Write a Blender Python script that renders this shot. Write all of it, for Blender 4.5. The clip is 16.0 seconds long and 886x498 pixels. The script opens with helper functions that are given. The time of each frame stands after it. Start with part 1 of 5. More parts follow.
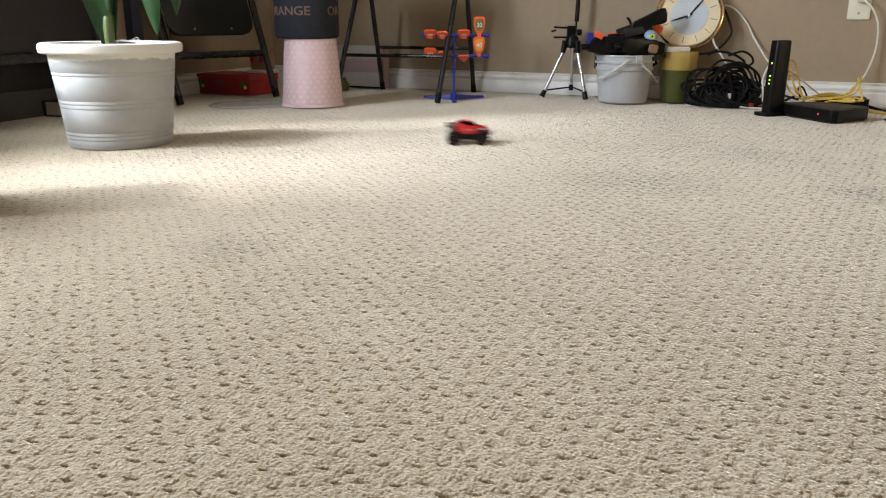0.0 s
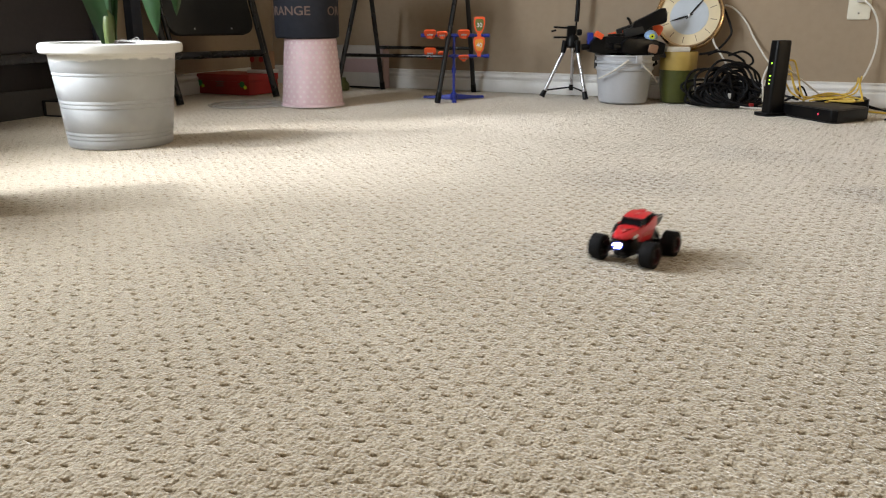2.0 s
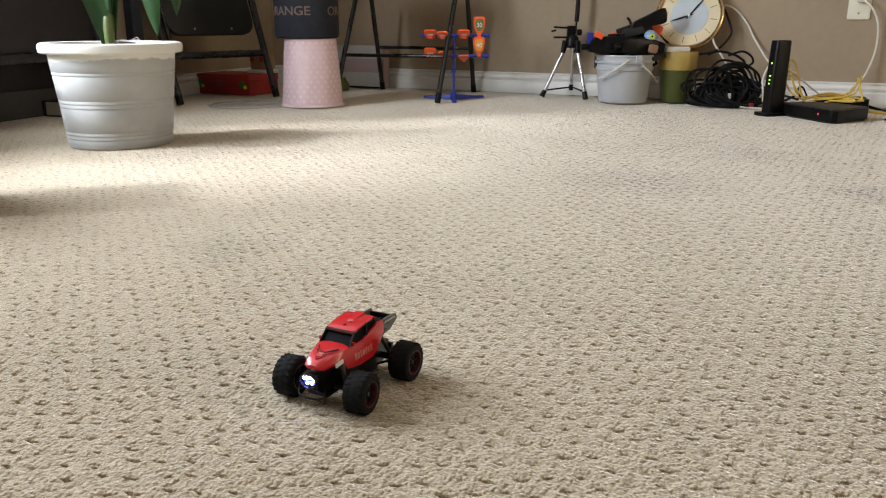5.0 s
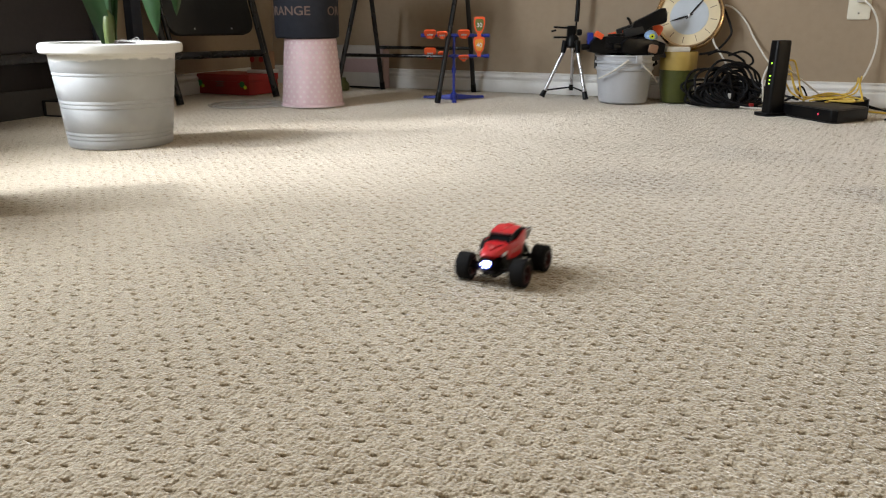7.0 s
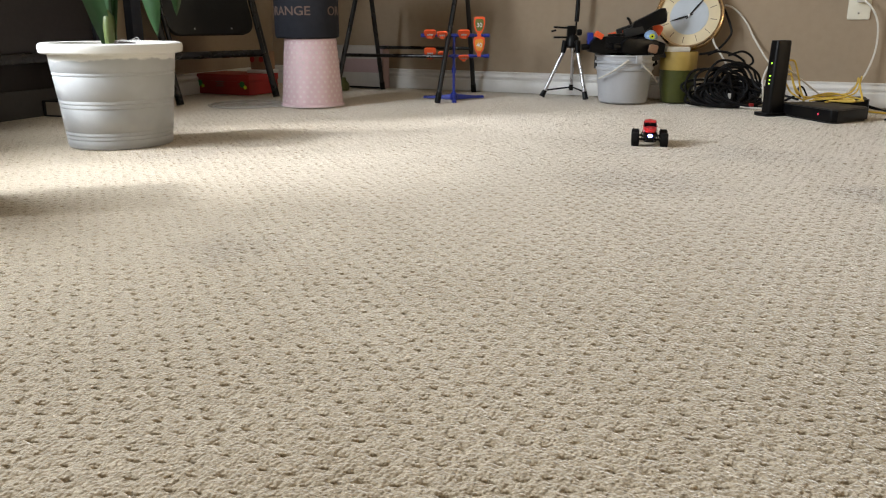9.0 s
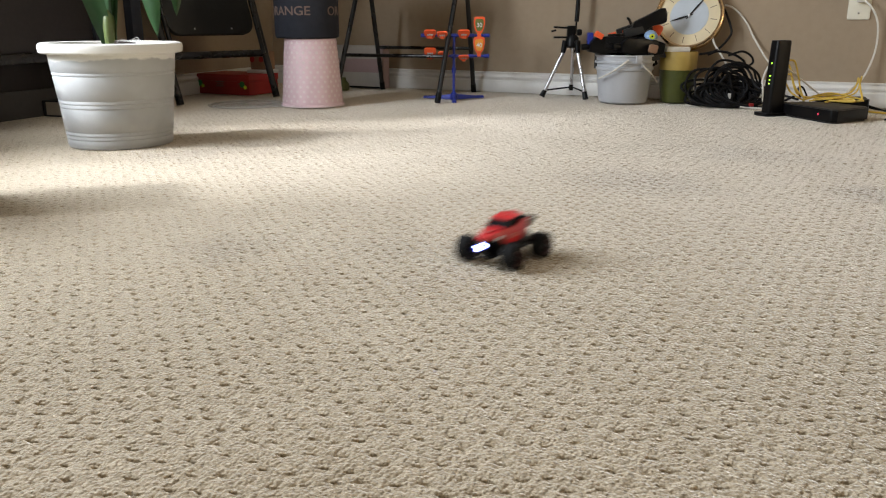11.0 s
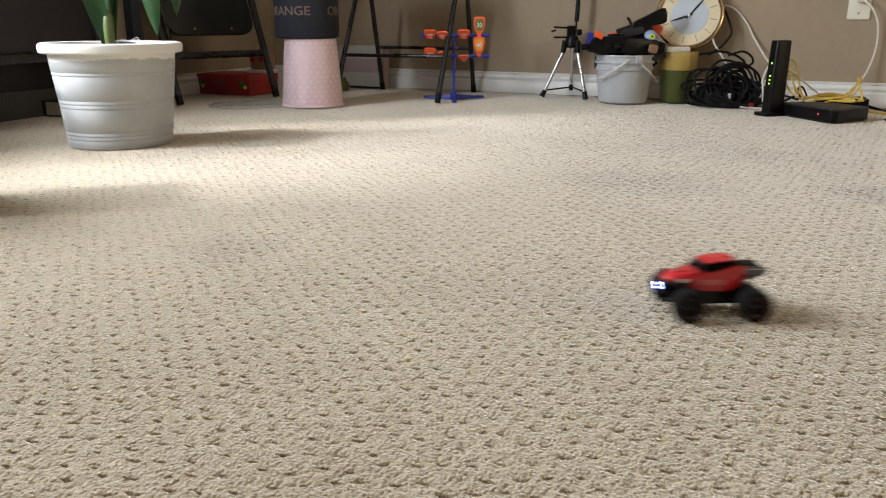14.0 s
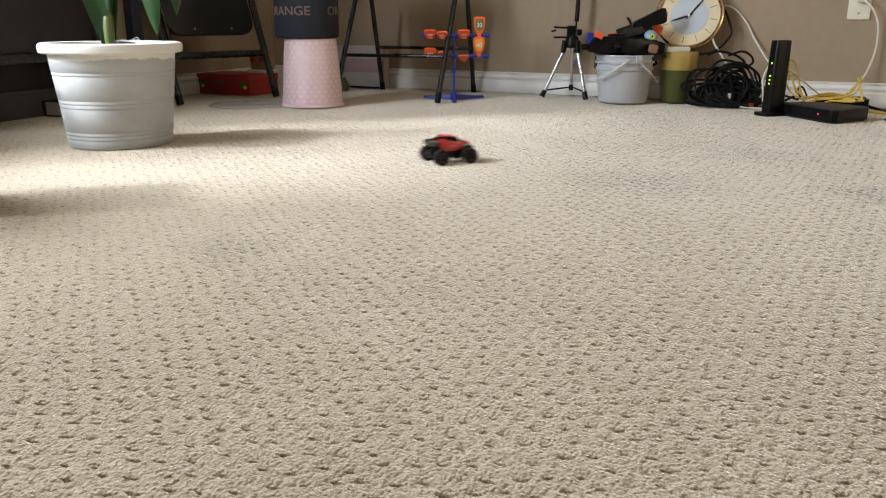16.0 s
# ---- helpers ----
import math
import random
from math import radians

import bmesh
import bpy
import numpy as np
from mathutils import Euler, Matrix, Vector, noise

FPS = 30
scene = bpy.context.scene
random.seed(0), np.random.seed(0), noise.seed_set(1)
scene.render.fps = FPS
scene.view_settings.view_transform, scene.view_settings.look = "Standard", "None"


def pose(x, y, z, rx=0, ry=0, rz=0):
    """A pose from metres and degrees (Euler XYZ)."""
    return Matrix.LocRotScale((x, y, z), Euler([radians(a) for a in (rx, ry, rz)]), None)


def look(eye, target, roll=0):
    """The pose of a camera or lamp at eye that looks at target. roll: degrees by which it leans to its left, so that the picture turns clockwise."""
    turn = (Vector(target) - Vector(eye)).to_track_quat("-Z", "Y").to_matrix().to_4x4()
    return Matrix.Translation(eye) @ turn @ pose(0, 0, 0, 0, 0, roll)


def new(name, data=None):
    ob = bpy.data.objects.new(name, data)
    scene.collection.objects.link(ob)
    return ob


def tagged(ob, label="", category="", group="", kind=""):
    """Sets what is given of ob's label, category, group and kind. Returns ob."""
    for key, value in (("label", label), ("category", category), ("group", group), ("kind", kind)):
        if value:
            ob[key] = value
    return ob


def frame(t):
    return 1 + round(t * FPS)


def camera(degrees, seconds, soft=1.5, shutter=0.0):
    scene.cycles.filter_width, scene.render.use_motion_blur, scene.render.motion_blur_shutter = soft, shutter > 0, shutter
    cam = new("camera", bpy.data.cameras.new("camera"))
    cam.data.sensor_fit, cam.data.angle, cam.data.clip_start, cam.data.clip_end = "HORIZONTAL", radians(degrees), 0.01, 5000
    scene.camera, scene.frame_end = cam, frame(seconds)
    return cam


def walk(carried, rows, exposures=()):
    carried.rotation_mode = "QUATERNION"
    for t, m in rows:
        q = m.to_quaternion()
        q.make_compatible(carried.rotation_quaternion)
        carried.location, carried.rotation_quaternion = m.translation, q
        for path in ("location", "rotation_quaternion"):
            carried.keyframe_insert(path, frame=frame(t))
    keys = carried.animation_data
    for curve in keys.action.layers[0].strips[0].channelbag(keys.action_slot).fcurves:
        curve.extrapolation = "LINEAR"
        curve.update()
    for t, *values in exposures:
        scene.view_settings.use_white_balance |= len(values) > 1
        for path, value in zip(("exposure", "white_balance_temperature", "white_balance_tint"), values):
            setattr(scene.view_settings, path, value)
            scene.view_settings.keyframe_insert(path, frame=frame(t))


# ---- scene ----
# ---- camera: a phone standing still, low over the carpet ----
cam = camera(58.4, 16.0, soft=1.15, shutter=0.9)
EYE = (0.0, 0.0, 0.32)
VIEW = pose(*EYE, 90 - 16.14, 0, 0)

# ---- world and light: overcast daylight from the side window, with an added east fill ----
world = bpy.data.worlds.new("world")
scene.world = world
world.use_nodes = True
sky = world.node_tree.nodes.new("ShaderNodeTexSky")
sky.sky_type, sky.sun_disc = "NISHITA", False
sky.sun_elevation, sky.sun_rotation = radians(35), radians(252)
world.node_tree.links.new(sky.outputs[0], world.node_tree.nodes["Background"].inputs[0])
world.node_tree.nodes["Background"].inputs[1].default_value = 0.12
walk(cam, [(0.0, VIEW), (16.0, VIEW)], exposures=[(0.0, 0.0), (4.2, 0.0), (6.5, -0.07), (9.0, -0.08), (13.0, -0.08), (16.0, -0.04)])


def area_lamp(name, m, w, h, power, colour):
    lamp = bpy.data.lights.new(name, "AREA")
    lamp.shape, lamp.size, lamp.size_y, lamp.energy, lamp.color = "RECTANGLE", w, h, power, colour
    ob = new(name, lamp)
    ob.matrix_world = m
    return ob


LEFT_POWER, EAST_FILL = 116.0, 44.0
sun_lamp = bpy.data.lights.new("hazy_sun", "SUN")
sun_lamp.energy, sun_lamp.angle, sun_lamp.color = 3.9, radians(7), (0.935, 0.955, 1.0)
new("hazy_sun", sun_lamp).matrix_world = look((-9.5, -3.1, 6.9), (0, 0, 0))

# ---- materials ----
def mat(name, colour, rough=0.6, metal=0.0, spec=0.5, scale=60.0, vary=0.12, bump=0.0, glow=None, coat=0.0, grime=0.1):
    """A procedural surface: base colour with variation at two scales, roughness variation and fine relief."""
    m = bpy.data.materials.new(name)
    m.use_nodes = True
    nt = m.node_tree
    b = nt.nodes["Principled BSDF"]
    b.inputs["Metallic"].default_value = metal
    b.inputs["Specular IOR Level"].default_value = spec
    b.inputs["Coat Weight"].default_value = coat
    tc = nt.nodes.new("ShaderNodeTexCoord")
    n1, n2 = nt.nodes.new("ShaderNodeTexNoise"), nt.nodes.new("ShaderNodeTexNoise")
    n1.inputs["Scale"].default_value, n2.inputs["Scale"].default_value = scale, scale / 9
    n1.inputs["Detail"].default_value = n2.inputs["Detail"].default_value = 4
    for n in (n1, n2):
        nt.links.new(tc.outputs["Object"], n.inputs["Vector"])
    mix = nt.nodes.new("ShaderNodeMix")
    mix.data_type = "RGBA"
    mix.inputs[6].default_value = (*[c * (1 - vary) for c in colour], 1)
    mix.inputs[7].default_value = (*[min(1, c * (1 + vary)) for c in colour], 1)
    nt.links.new(n1.outputs[0], mix.inputs[0])
    mix2 = nt.nodes.new("ShaderNodeMix")
    mix2.data_type = "RGBA"
    mix2.blend_type = "MULTIPLY"
    ramp = nt.nodes.new("ShaderNodeMapRange")
    ramp.inputs[1].default_value, ramp.inputs[2].default_value = 0.42, 0.7
    ramp.inputs[3].default_value, ramp.inputs[4].default_value = 0.0, grime * 2
    nt.links.new(n2.outputs[0], ramp.inputs[0])
    nt.links.new(ramp.outputs[0], mix2.inputs[0])
    nt.links.new(mix.outputs[2], mix2.inputs[6])
    mix2.inputs[7].default_value = (0.55, 0.5, 0.45, 1)
    nt.links.new(mix2.outputs[2], b.inputs["Base Color"])
    rr = nt.nodes.new("ShaderNodeMapRange")
    rr.inputs[3].default_value, rr.inputs[4].default_value = max(0.02, rough - 0.08), min(1, rough + 0.08)
    nt.links.new(n2.outputs[0], rr.inputs[0])
    nt.links.new(rr.outputs[0], b.inputs["Roughness"])
    if bump:
        bp = nt.nodes.new("ShaderNodeBump")
        bp.inputs["Strength"].default_value, bp.inputs["Distance"].default_value = 0.6, bump
        nt.links.new(n1.outputs[0], bp.inputs["Height"])
        nt.links.new(bp.outputs[0], b.inputs["Normal"])
    if glow:
        b.inputs["Emission Color"].default_value, b.inputs["Emission Strength"].default_value = (*glow[0], 1), glow[1]
    return m


WALL = mat("wall_paint", (0.355, 0.275, 0.188), 0.75, scale=300, vary=0.05, bump=0.0006, grime=0.05)
TRIM = mat("trim_paint", (0.78, 0.77, 0.74), 0.4, scale=90, vary=0.03, grime=0.08)
CEIL = mat("ceiling_paint", (0.75, 0.74, 0.71), 0.9, scale=200, vary=0.04, bump=0.001)
CREAM = mat("cream_plate", (0.82, 0.79, 0.66), 0.35, scale=80, vary=0.02, grime=0.03)
POT = mat("planter_plastic", (0.385, 0.400, 0.405), 0.45, scale=40, vary=0.05, bump=0.0004, grime=0.22)


def waterline(m):
    """A pale mineral crust with a ragged lower edge below the planter's rim."""
    nt = m.node_tree
    b = nt.nodes["Principled BSDF"]
    old = b.inputs["Base Color"].links[0].from_socket
    tc, sep, ns = nt.nodes.new("ShaderNodeTexCoord"), nt.nodes.new("ShaderNodeSeparateXYZ"), nt.nodes.new("ShaderNodeTexNoise")
    ns.inputs["Scale"].default_value, ns.inputs["Detail"].default_value = 16, 6
    nt.links.new(tc.outputs["Object"], sep.inputs[0])
    nt.links.new(tc.outputs["Object"], ns.inputs["Vector"])
    ma = nt.nodes.new("ShaderNodeMath")
    ma.operation = "MULTIPLY_ADD"
    ma.inputs[1].default_value = 0.035
    nt.links.new(ns.outputs[0], ma.inputs[0])
    nt.links.new(sep.outputs[2], ma.inputs[2])
    mr = nt.nodes.new("ShaderNodeMapRange")
    mr.inputs[1].default_value, mr.inputs[2].default_value = 0.2405, 0.2445
    nt.links.new(ma.outputs[0], mr.inputs[0])
    mx = nt.nodes.new("ShaderNodeMix")
    mx.data_type = "RGBA"
    nt.links.new(mr.outputs[0], mx.inputs[0])
    nt.links.new(old, mx.inputs[6])
    mx.inputs[7].default_value = (0.66, 0.655, 0.62, 1)
    nt.links.new(mx.outputs[2], b.inputs["Base Color"])


waterline(POT)
SOIL = mat("potting_soil", (0.035, 0.026, 0.02), 0.95, scale=220, vary=0.5, bump=0.006)
LEAF = mat("leaf_green", (0.014, 0.046, 0.012), 0.32, scale=45, vary=0.35, bump=0.0005)
STEM = mat("leaf_base_green", (0.085, 0.115, 0.03), 0.45, scale=70, vary=0.3)
BLACK = mat("black_enamel", (0.012, 0.012, 0.013), 0.28, scale=120, vary=0.2, grime=0.1)
VINYL = mat("black_vinyl", (0.010, 0.010, 0.010), 0.5, spec=0.3, scale=260, vary=0.25, bump=0.0006)
PLASTIC = mat("black_plastic", (0.0045, 0.0045, 0.005), 0.33, spec=0.22, scale=300, vary=0.2, bump=0.0003)
DULL = mat("dark_plastic", (0.016, 0.016, 0.016), 0.5, scale=300, vary=0.25, bump=0.0003)
RUBBER = mat("tyre_rubber", (0.006, 0.0055, 0.0055), 0.8, spec=0.2, scale=500, vary=0.3, bump=0.0004, grime=0.15)
RED = mat("red_plastic", (0.56, 0.014, 0.020), 0.30, scale=120, vary=0.06, coat=0.2, grime=0.05)
DEEPRED = mat("dark_red_rim", (0.055, 0.008, 0.009), 0.45, scale=200, vary=0.15)
GLASS = mat("tinted_window", (0.002, 0.002, 0.003), 0.42, spec=0.05, scale=60, vary=0.1)
SILVER = mat("silver_print", (0.42, 0.40, 0.39), 0.4, metal=0.5, scale=300, vary=0.15)
WHITE = mat("white_print", (0.75, 0.75, 0.76), 0.5, scale=200, vary=0.04)
REDPRINT = mat("pale_red_print", (0.60, 0.16, 0.15), 0.45, scale=300, vary=0.2)
TAILGREY = mat("grey_tail_print", (0.11, 0.105, 0.10), 0.5, scale=160, vary=0.7)
# emissive blue that imitates the fringe of light round the LEDs
FRINGE_GLOW = mat("blue_fringe_glow", (0.05, 0.08, 0.5), 0.3, glow=((0.06, 0.09, 1.0), 1.8))
LED = mat("led_lens", (0.6, 0.65, 0.9), 0.2, glow=((0.26, 0.32, 1.0), 44.0))
GREENLED = mat("green_led", (0.3, 0.8, 0.1), 0.3, glow=((0.45, 1.0, 0.05), 3.0))
REDLED = mat("red_led", (0.8, 0.1, 0.2), 0.3, glow=((1.0, 0.04, 0.10), 1.2))
PINK = mat("pink_bin", (0.70, 0.51, 0.54), 0.5, scale=90, vary=0.05, grime=0.06)
PALEPINK = mat("pale_dots", (0.79, 0.66, 0.66), 0.5, scale=120, vary=0.04)
DUSTPINK = mat("dusty_pink_card", (0.36, 0.26, 0.26), 0.6, scale=120, vary=0.1)
BOXGREY = mat("pale_grey_card", (0.42, 0.40, 0.37), 0.6, scale=120, vary=0.08)
NAVY = mat("navy_fabric", (0.009, 0.011, 0.019), 0.85, scale=400, vary=0.35, bump=0.0008)
TAN = mat("tan_print", (0.16, 0.105, 0.085), 0.7, scale=300, vary=0.2)
BLUE = mat("blue_plastic", (0.018, 0.035, 0.30), 0.4, scale=120, vary=0.1)
ORANGE = mat("orange_plastic", (0.95, 0.13, 0.035), 0.4, scale=120, vary=0.06)
OLIVE = mat("olive_glaze", (0.075, 0.085, 0.018), 0.4, scale=60, vary=0.15)
YELLOW = mat("ochre_glaze", (0.46, 0.33, 0.09), 0.4, scale=60, vary=0.1)
BUCKET = mat("grey_bucket", (0.52, 0.54, 0.57), 0.3, scale=30, vary=0.08, grime=0.15)
CHROME = mat("satin_aluminium", (0.68, 0.68, 0.70), 0.28, metal=0.9, scale=200, vary=0.06)
GOLD = mat("brushed_gold", (0.70, 0.50, 0.29), 0.22, metal=0.9, scale=150, vary=0.08)
DIAL = mat("cream_dial", (0.74, 0.64, 0.42), 0.5, scale=90, vary=0.04)
DIALMID = mat("pale_blue_dial", (0.52, 0.58, 0.64), 0.45, scale=90, vary=0.04)
CABLEW = mat("white_cable", (0.72, 0.70, 0.64), 0.45, scale=200, vary=0.05)
CABLEY = mat("yellow_cable", (0.72, 0.50, 0.08), 0.45, scale=200, vary=0.08)
CABLEB = mat("black_cable", (0.007, 0.007, 0.008), 0.55, spec=0.18, scale=200, vary=0.25)
GIFTRED = mat("red_carton", (0.36, 0.022, 0.02), 0.5, scale=60, vary=0.15)
GIFTGREEN = mat("green_print", (0.03, 0.22, 0.05), 0.5, scale=120, vary=0.15)
CARD = mat("brown_carton", (0.30, 0.17, 0.10), 0.7, scale=80, vary=0.15)
PAPER = mat("page_block", (0.62, 0.58, 0.52), 0.8, scale=400, vary=0.12)
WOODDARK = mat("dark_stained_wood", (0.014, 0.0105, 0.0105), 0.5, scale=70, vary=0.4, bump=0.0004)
# dark grey that puts the baseboard's shade into colour
SHADE_BOARD = mat("baseboard_shade_grey", (0.055, 0.055, 0.060), 0.55, scale=70, vary=0.2, grime=0.2)
BLUEGUN = mat("pale_blue_plastic", (0.25, 0.38, 0.58), 0.4, scale=120, vary=0.1)
LIME = mat("lime_plastic", (0.62, 0.72, 0.04), 0.4, scale=120, vary=0.1)
TARGETGREEN = mat("olive_print", (0.14, 0.17, 0.04), 0.5, scale=120, vary=0.1)
CLEAR = bpy.data.materials.new("clear_plastic")
CLEAR.use_nodes = True
_b = CLEAR.node_tree.nodes["Principled BSDF"]
_b.inputs["Transmission Weight"].default_value = 0.9
_b.inputs["Roughness"].default_value = 0.16
_b.inputs["IOR"].default_value = 1.35
_b.inputs["Base Color"].default_value = (0.93, 0.93, 0.92, 1)


THIN = bpy.data.materials.new("thin_clear_sheet")
THIN.use_nodes = True
_n = THIN.node_tree.nodes
_mix, _tr = _n.new("ShaderNodeMixShader"), _n.new("ShaderNodeBsdfTransparent")
_tr.inputs[0].default_value = (0.93, 0.93, 0.92, 1)
_n["Principled BSDF"].inputs["Roughness"].default_value = 0.15
_n["Principled BSDF"].inputs["Base Color"].default_value = (0.7, 0.7, 0.68, 1)
_mix.inputs[0].default_value = 0.16
THIN.node_tree.links.new(_tr.outputs[0], _mix.inputs[1])
THIN.node_tree.links.new(_n["Principled BSDF"].outputs[0], _mix.inputs[2])
THIN.node_tree.links.new(_mix.outputs[0], _n["Material Output"].inputs["Surface"])


def carpet_material():
    m = bpy.data.materials.new("loop_carpet")
    m.use_nodes = True
    nt = m.node_tree
    b = nt.nodes["Principled BSDF"]
    b.inputs["Roughness"].default_value = 0.95
    b.inputs["Specular IOR Level"].default_value = 0.15
    b.inputs["Sheen Weight"].default_value = 0.95
    b.inputs["Sheen Roughness"].default_value = 0.4
    b.inputs["Sheen Tint"].default_value = (1.0, 0.95, 0.86, 1)
    tc = nt.nodes.new("ShaderNodeTexCoord")

    def noise_node(scale, detail):
        n = nt.nodes.new("ShaderNodeTexNoise")
        n.inputs["Scale"].default_value, n.inputs["Detail"].default_value = scale, detail
        nt.links.new(tc.outputs["Object"], n.inputs["Vector"])
        return n

    def ramp_node(src, stops):
        r = nt.nodes.new("ShaderNodeValToRGB")
        r.color_ramp.elements[0].position, r.color_ramp.elements[0].color = stops[0][0], (*stops[0][1], 1)
        r.color_ramp.elements[1].position, r.color_ramp.elements[1].color = stops[-1][0], (*stops[-1][1], 1)
        for pos, col in stops[1:-1]:
            e = r.color_ramp.elements.new(pos)
            e.color = (*col, 1)
        nt.links.new(src, r.inputs[0])
        return r

    def mult(a, c, fac=1.0):
        x = nt.nodes.new("ShaderNodeMix")
        x.data_type, x.blend_type = "RGBA", "MULTIPLY"
        x.inputs[0].default_value = fac
        nt.links.new(a, x.inputs[6])
        nt.links.new(c, x.inputs[7])
        return x.outputs[2]

    yarn = ramp_node(noise_node(520, 2).outputs[0], [(0.30, (0.268, 0.212, 0.140)), (0.5, (0.426, 0.351, 0.247)), (0.72, (0.578, 0.494, 0.366))])
    fleck = ramp_node(noise_node(150, 2).outputs[0], [(0.28, (0.72, 0.68, 0.60)), (0.52, (1, 1, 1))])
    wear = ramp_node(noise_node(2.3, 3).outputs[0], [(0.34, (0.86, 0.845, 0.81)), (0.56, (1, 1, 1))])
    base = mult(mult(yarn.outputs[0], fleck.outputs[0]), wear.outputs[0])
    # darker brown patches with ragged outlines at fixed places
    ragged = nt.nodes.new("ShaderNodeMix")
    ragged.data_type = "RGBA"
    ragged.blend_type = "ADD"
    ragged.inputs[0].default_value = 0.16
    nt.links.new(tc.outputs["Object"], ragged.inputs[6])
    nt.links.new(noise_node(9, 4).outputs[1], ragged.inputs[7])
    for sx, sy, r, dark in ((0.757, 1.934, 0.16, 0.30), (0.83, 1.47, 0.10, 0.42), (-0.318, 1.11, 0.09, 0.28), (-0.65, 1.90, 0.10, 0.22), (-0.36, 2.30, 0.14, 0.24), (0.22, 2.75, 0.13, 0.18), (0.42, 1.60, 0.17, 0.32)):
        dist = nt.nodes.new("ShaderNodeVectorMath")
        dist.operation = "DISTANCE"
        dist.inputs[1].default_value = (sx + 0.08, sy + 0.08, 0.08)
        nt.links.new(ragged.outputs[2], dist.inputs[0])
        fade = nt.nodes.new("ShaderNodeMapRange")
        fade.interpolation_type = "SMOOTHSTEP"
        fade.inputs[1].default_value, fade.inputs[2].default_value = 0.15 * r, 1.3 * r
        fade.inputs[3].default_value, fade.inputs[4].default_value = dark, 0.0
        nt.links.new(dist.outputs["Value"], fade.inputs[0])
        spot = nt.nodes.new("ShaderNodeMix")
        spot.data_type, spot.blend_type = "RGBA", "MULTIPLY"
        spot.inputs[7].default_value = (0.12, 0.085, 0.045, 1)
        nt.links.new(fade.outputs[0], spot.inputs[0])
        nt.links.new(base, spot.inputs[6])
        base = spot.outputs[2]
    nt.links.new(base, b.inputs["Base Color"])
    v = nt.nodes.new("ShaderNodeTexVoronoi")
    v.inputs["Scale"].default_value = 270
    nt.links.new(tc.outputs["Object"], v.inputs["Vector"])
    bp = nt.nodes.new("ShaderNodeBump")
    bp.invert = True
    bp.inputs["Strength"].default_value, bp.inputs["Distance"].default_value = 0.6, 0.003
    nt.links.new(v.outputs["Distance"], bp.inputs["Height"])
    nt.links.new(bp.outputs[0], b.inputs["Normal"])
    return m


CARPET = carpet_material()


# ---- mesh helpers ----
def part(name, bm, material, parent=None, label="", smooth=True, m=None):
    me = bpy.data.meshes.new(name)
    bmesh.ops.recalc_face_normals(bm, faces=bm.faces)
    if m is not None:
        bm.transform(m)
    bm.to_mesh(me)
    bm.free()
    if smooth:
        me.polygons.foreach_set("use_smooth", [True] * len(me.polygons))
        me.set_sharp_from_angle(angle=radians(38))
    me.materials.append(material)
    ob = new(name, me)
    ob.parent = parent
    return tagged(ob, label)


def holder(name, m, label, category, group=""):
    ob = new(name)
    ob.empty_display_size = 0.05
    ob.matrix_world = m
    return tagged(ob, label, category, group)


def box(sx, sy, sz, at=(0, 0, 0), bevel=0.0, seg=2, turn=None, bm=None):
    b = bmesh.new()
    bmesh.ops.create_cube(b, size=1, matrix=Matrix.Diagonal((sx, sy, sz, 1)))
    if bevel:
        bmesh.ops.bevel(b, geom=b.edges[:], offset=bevel, segments=seg, profile=0.6, affect="EDGES")
    b.transform(Matrix.Translation(at) @ (turn or Matrix()))
    return b


def add(bm, other):
    """Joins the bmesh other into bm."""
    me = bpy.data.meshes.new("tmp")
    other.to_mesh(me)
    other.free()
    bm.from_mesh(me)
    bpy.data.meshes.remove(me)
    return bm


def lathe(profile, seg=64, cap=True):
    """Turns a profile of (radius, height) about z."""
    bm = bmesh.new()
    rings = []
    for r, z in profile:
        rings.append([bm.verts.new((max(r, 1e-5) * math.cos(2 * math.pi * i / seg), max(r, 1e-5) * math.sin(2 * math.pi * i / seg), z)) for i in range(seg)])
    for a, c in zip(rings, rings[1:]):
        for i in range(seg):
            bm.faces.new((a[i], a[(i + 1) % seg], c[(i + 1) % seg], c[i]))
    if cap:
        bm.faces.new(rings[0])
        bm.faces.new(rings[-1])
    return bm


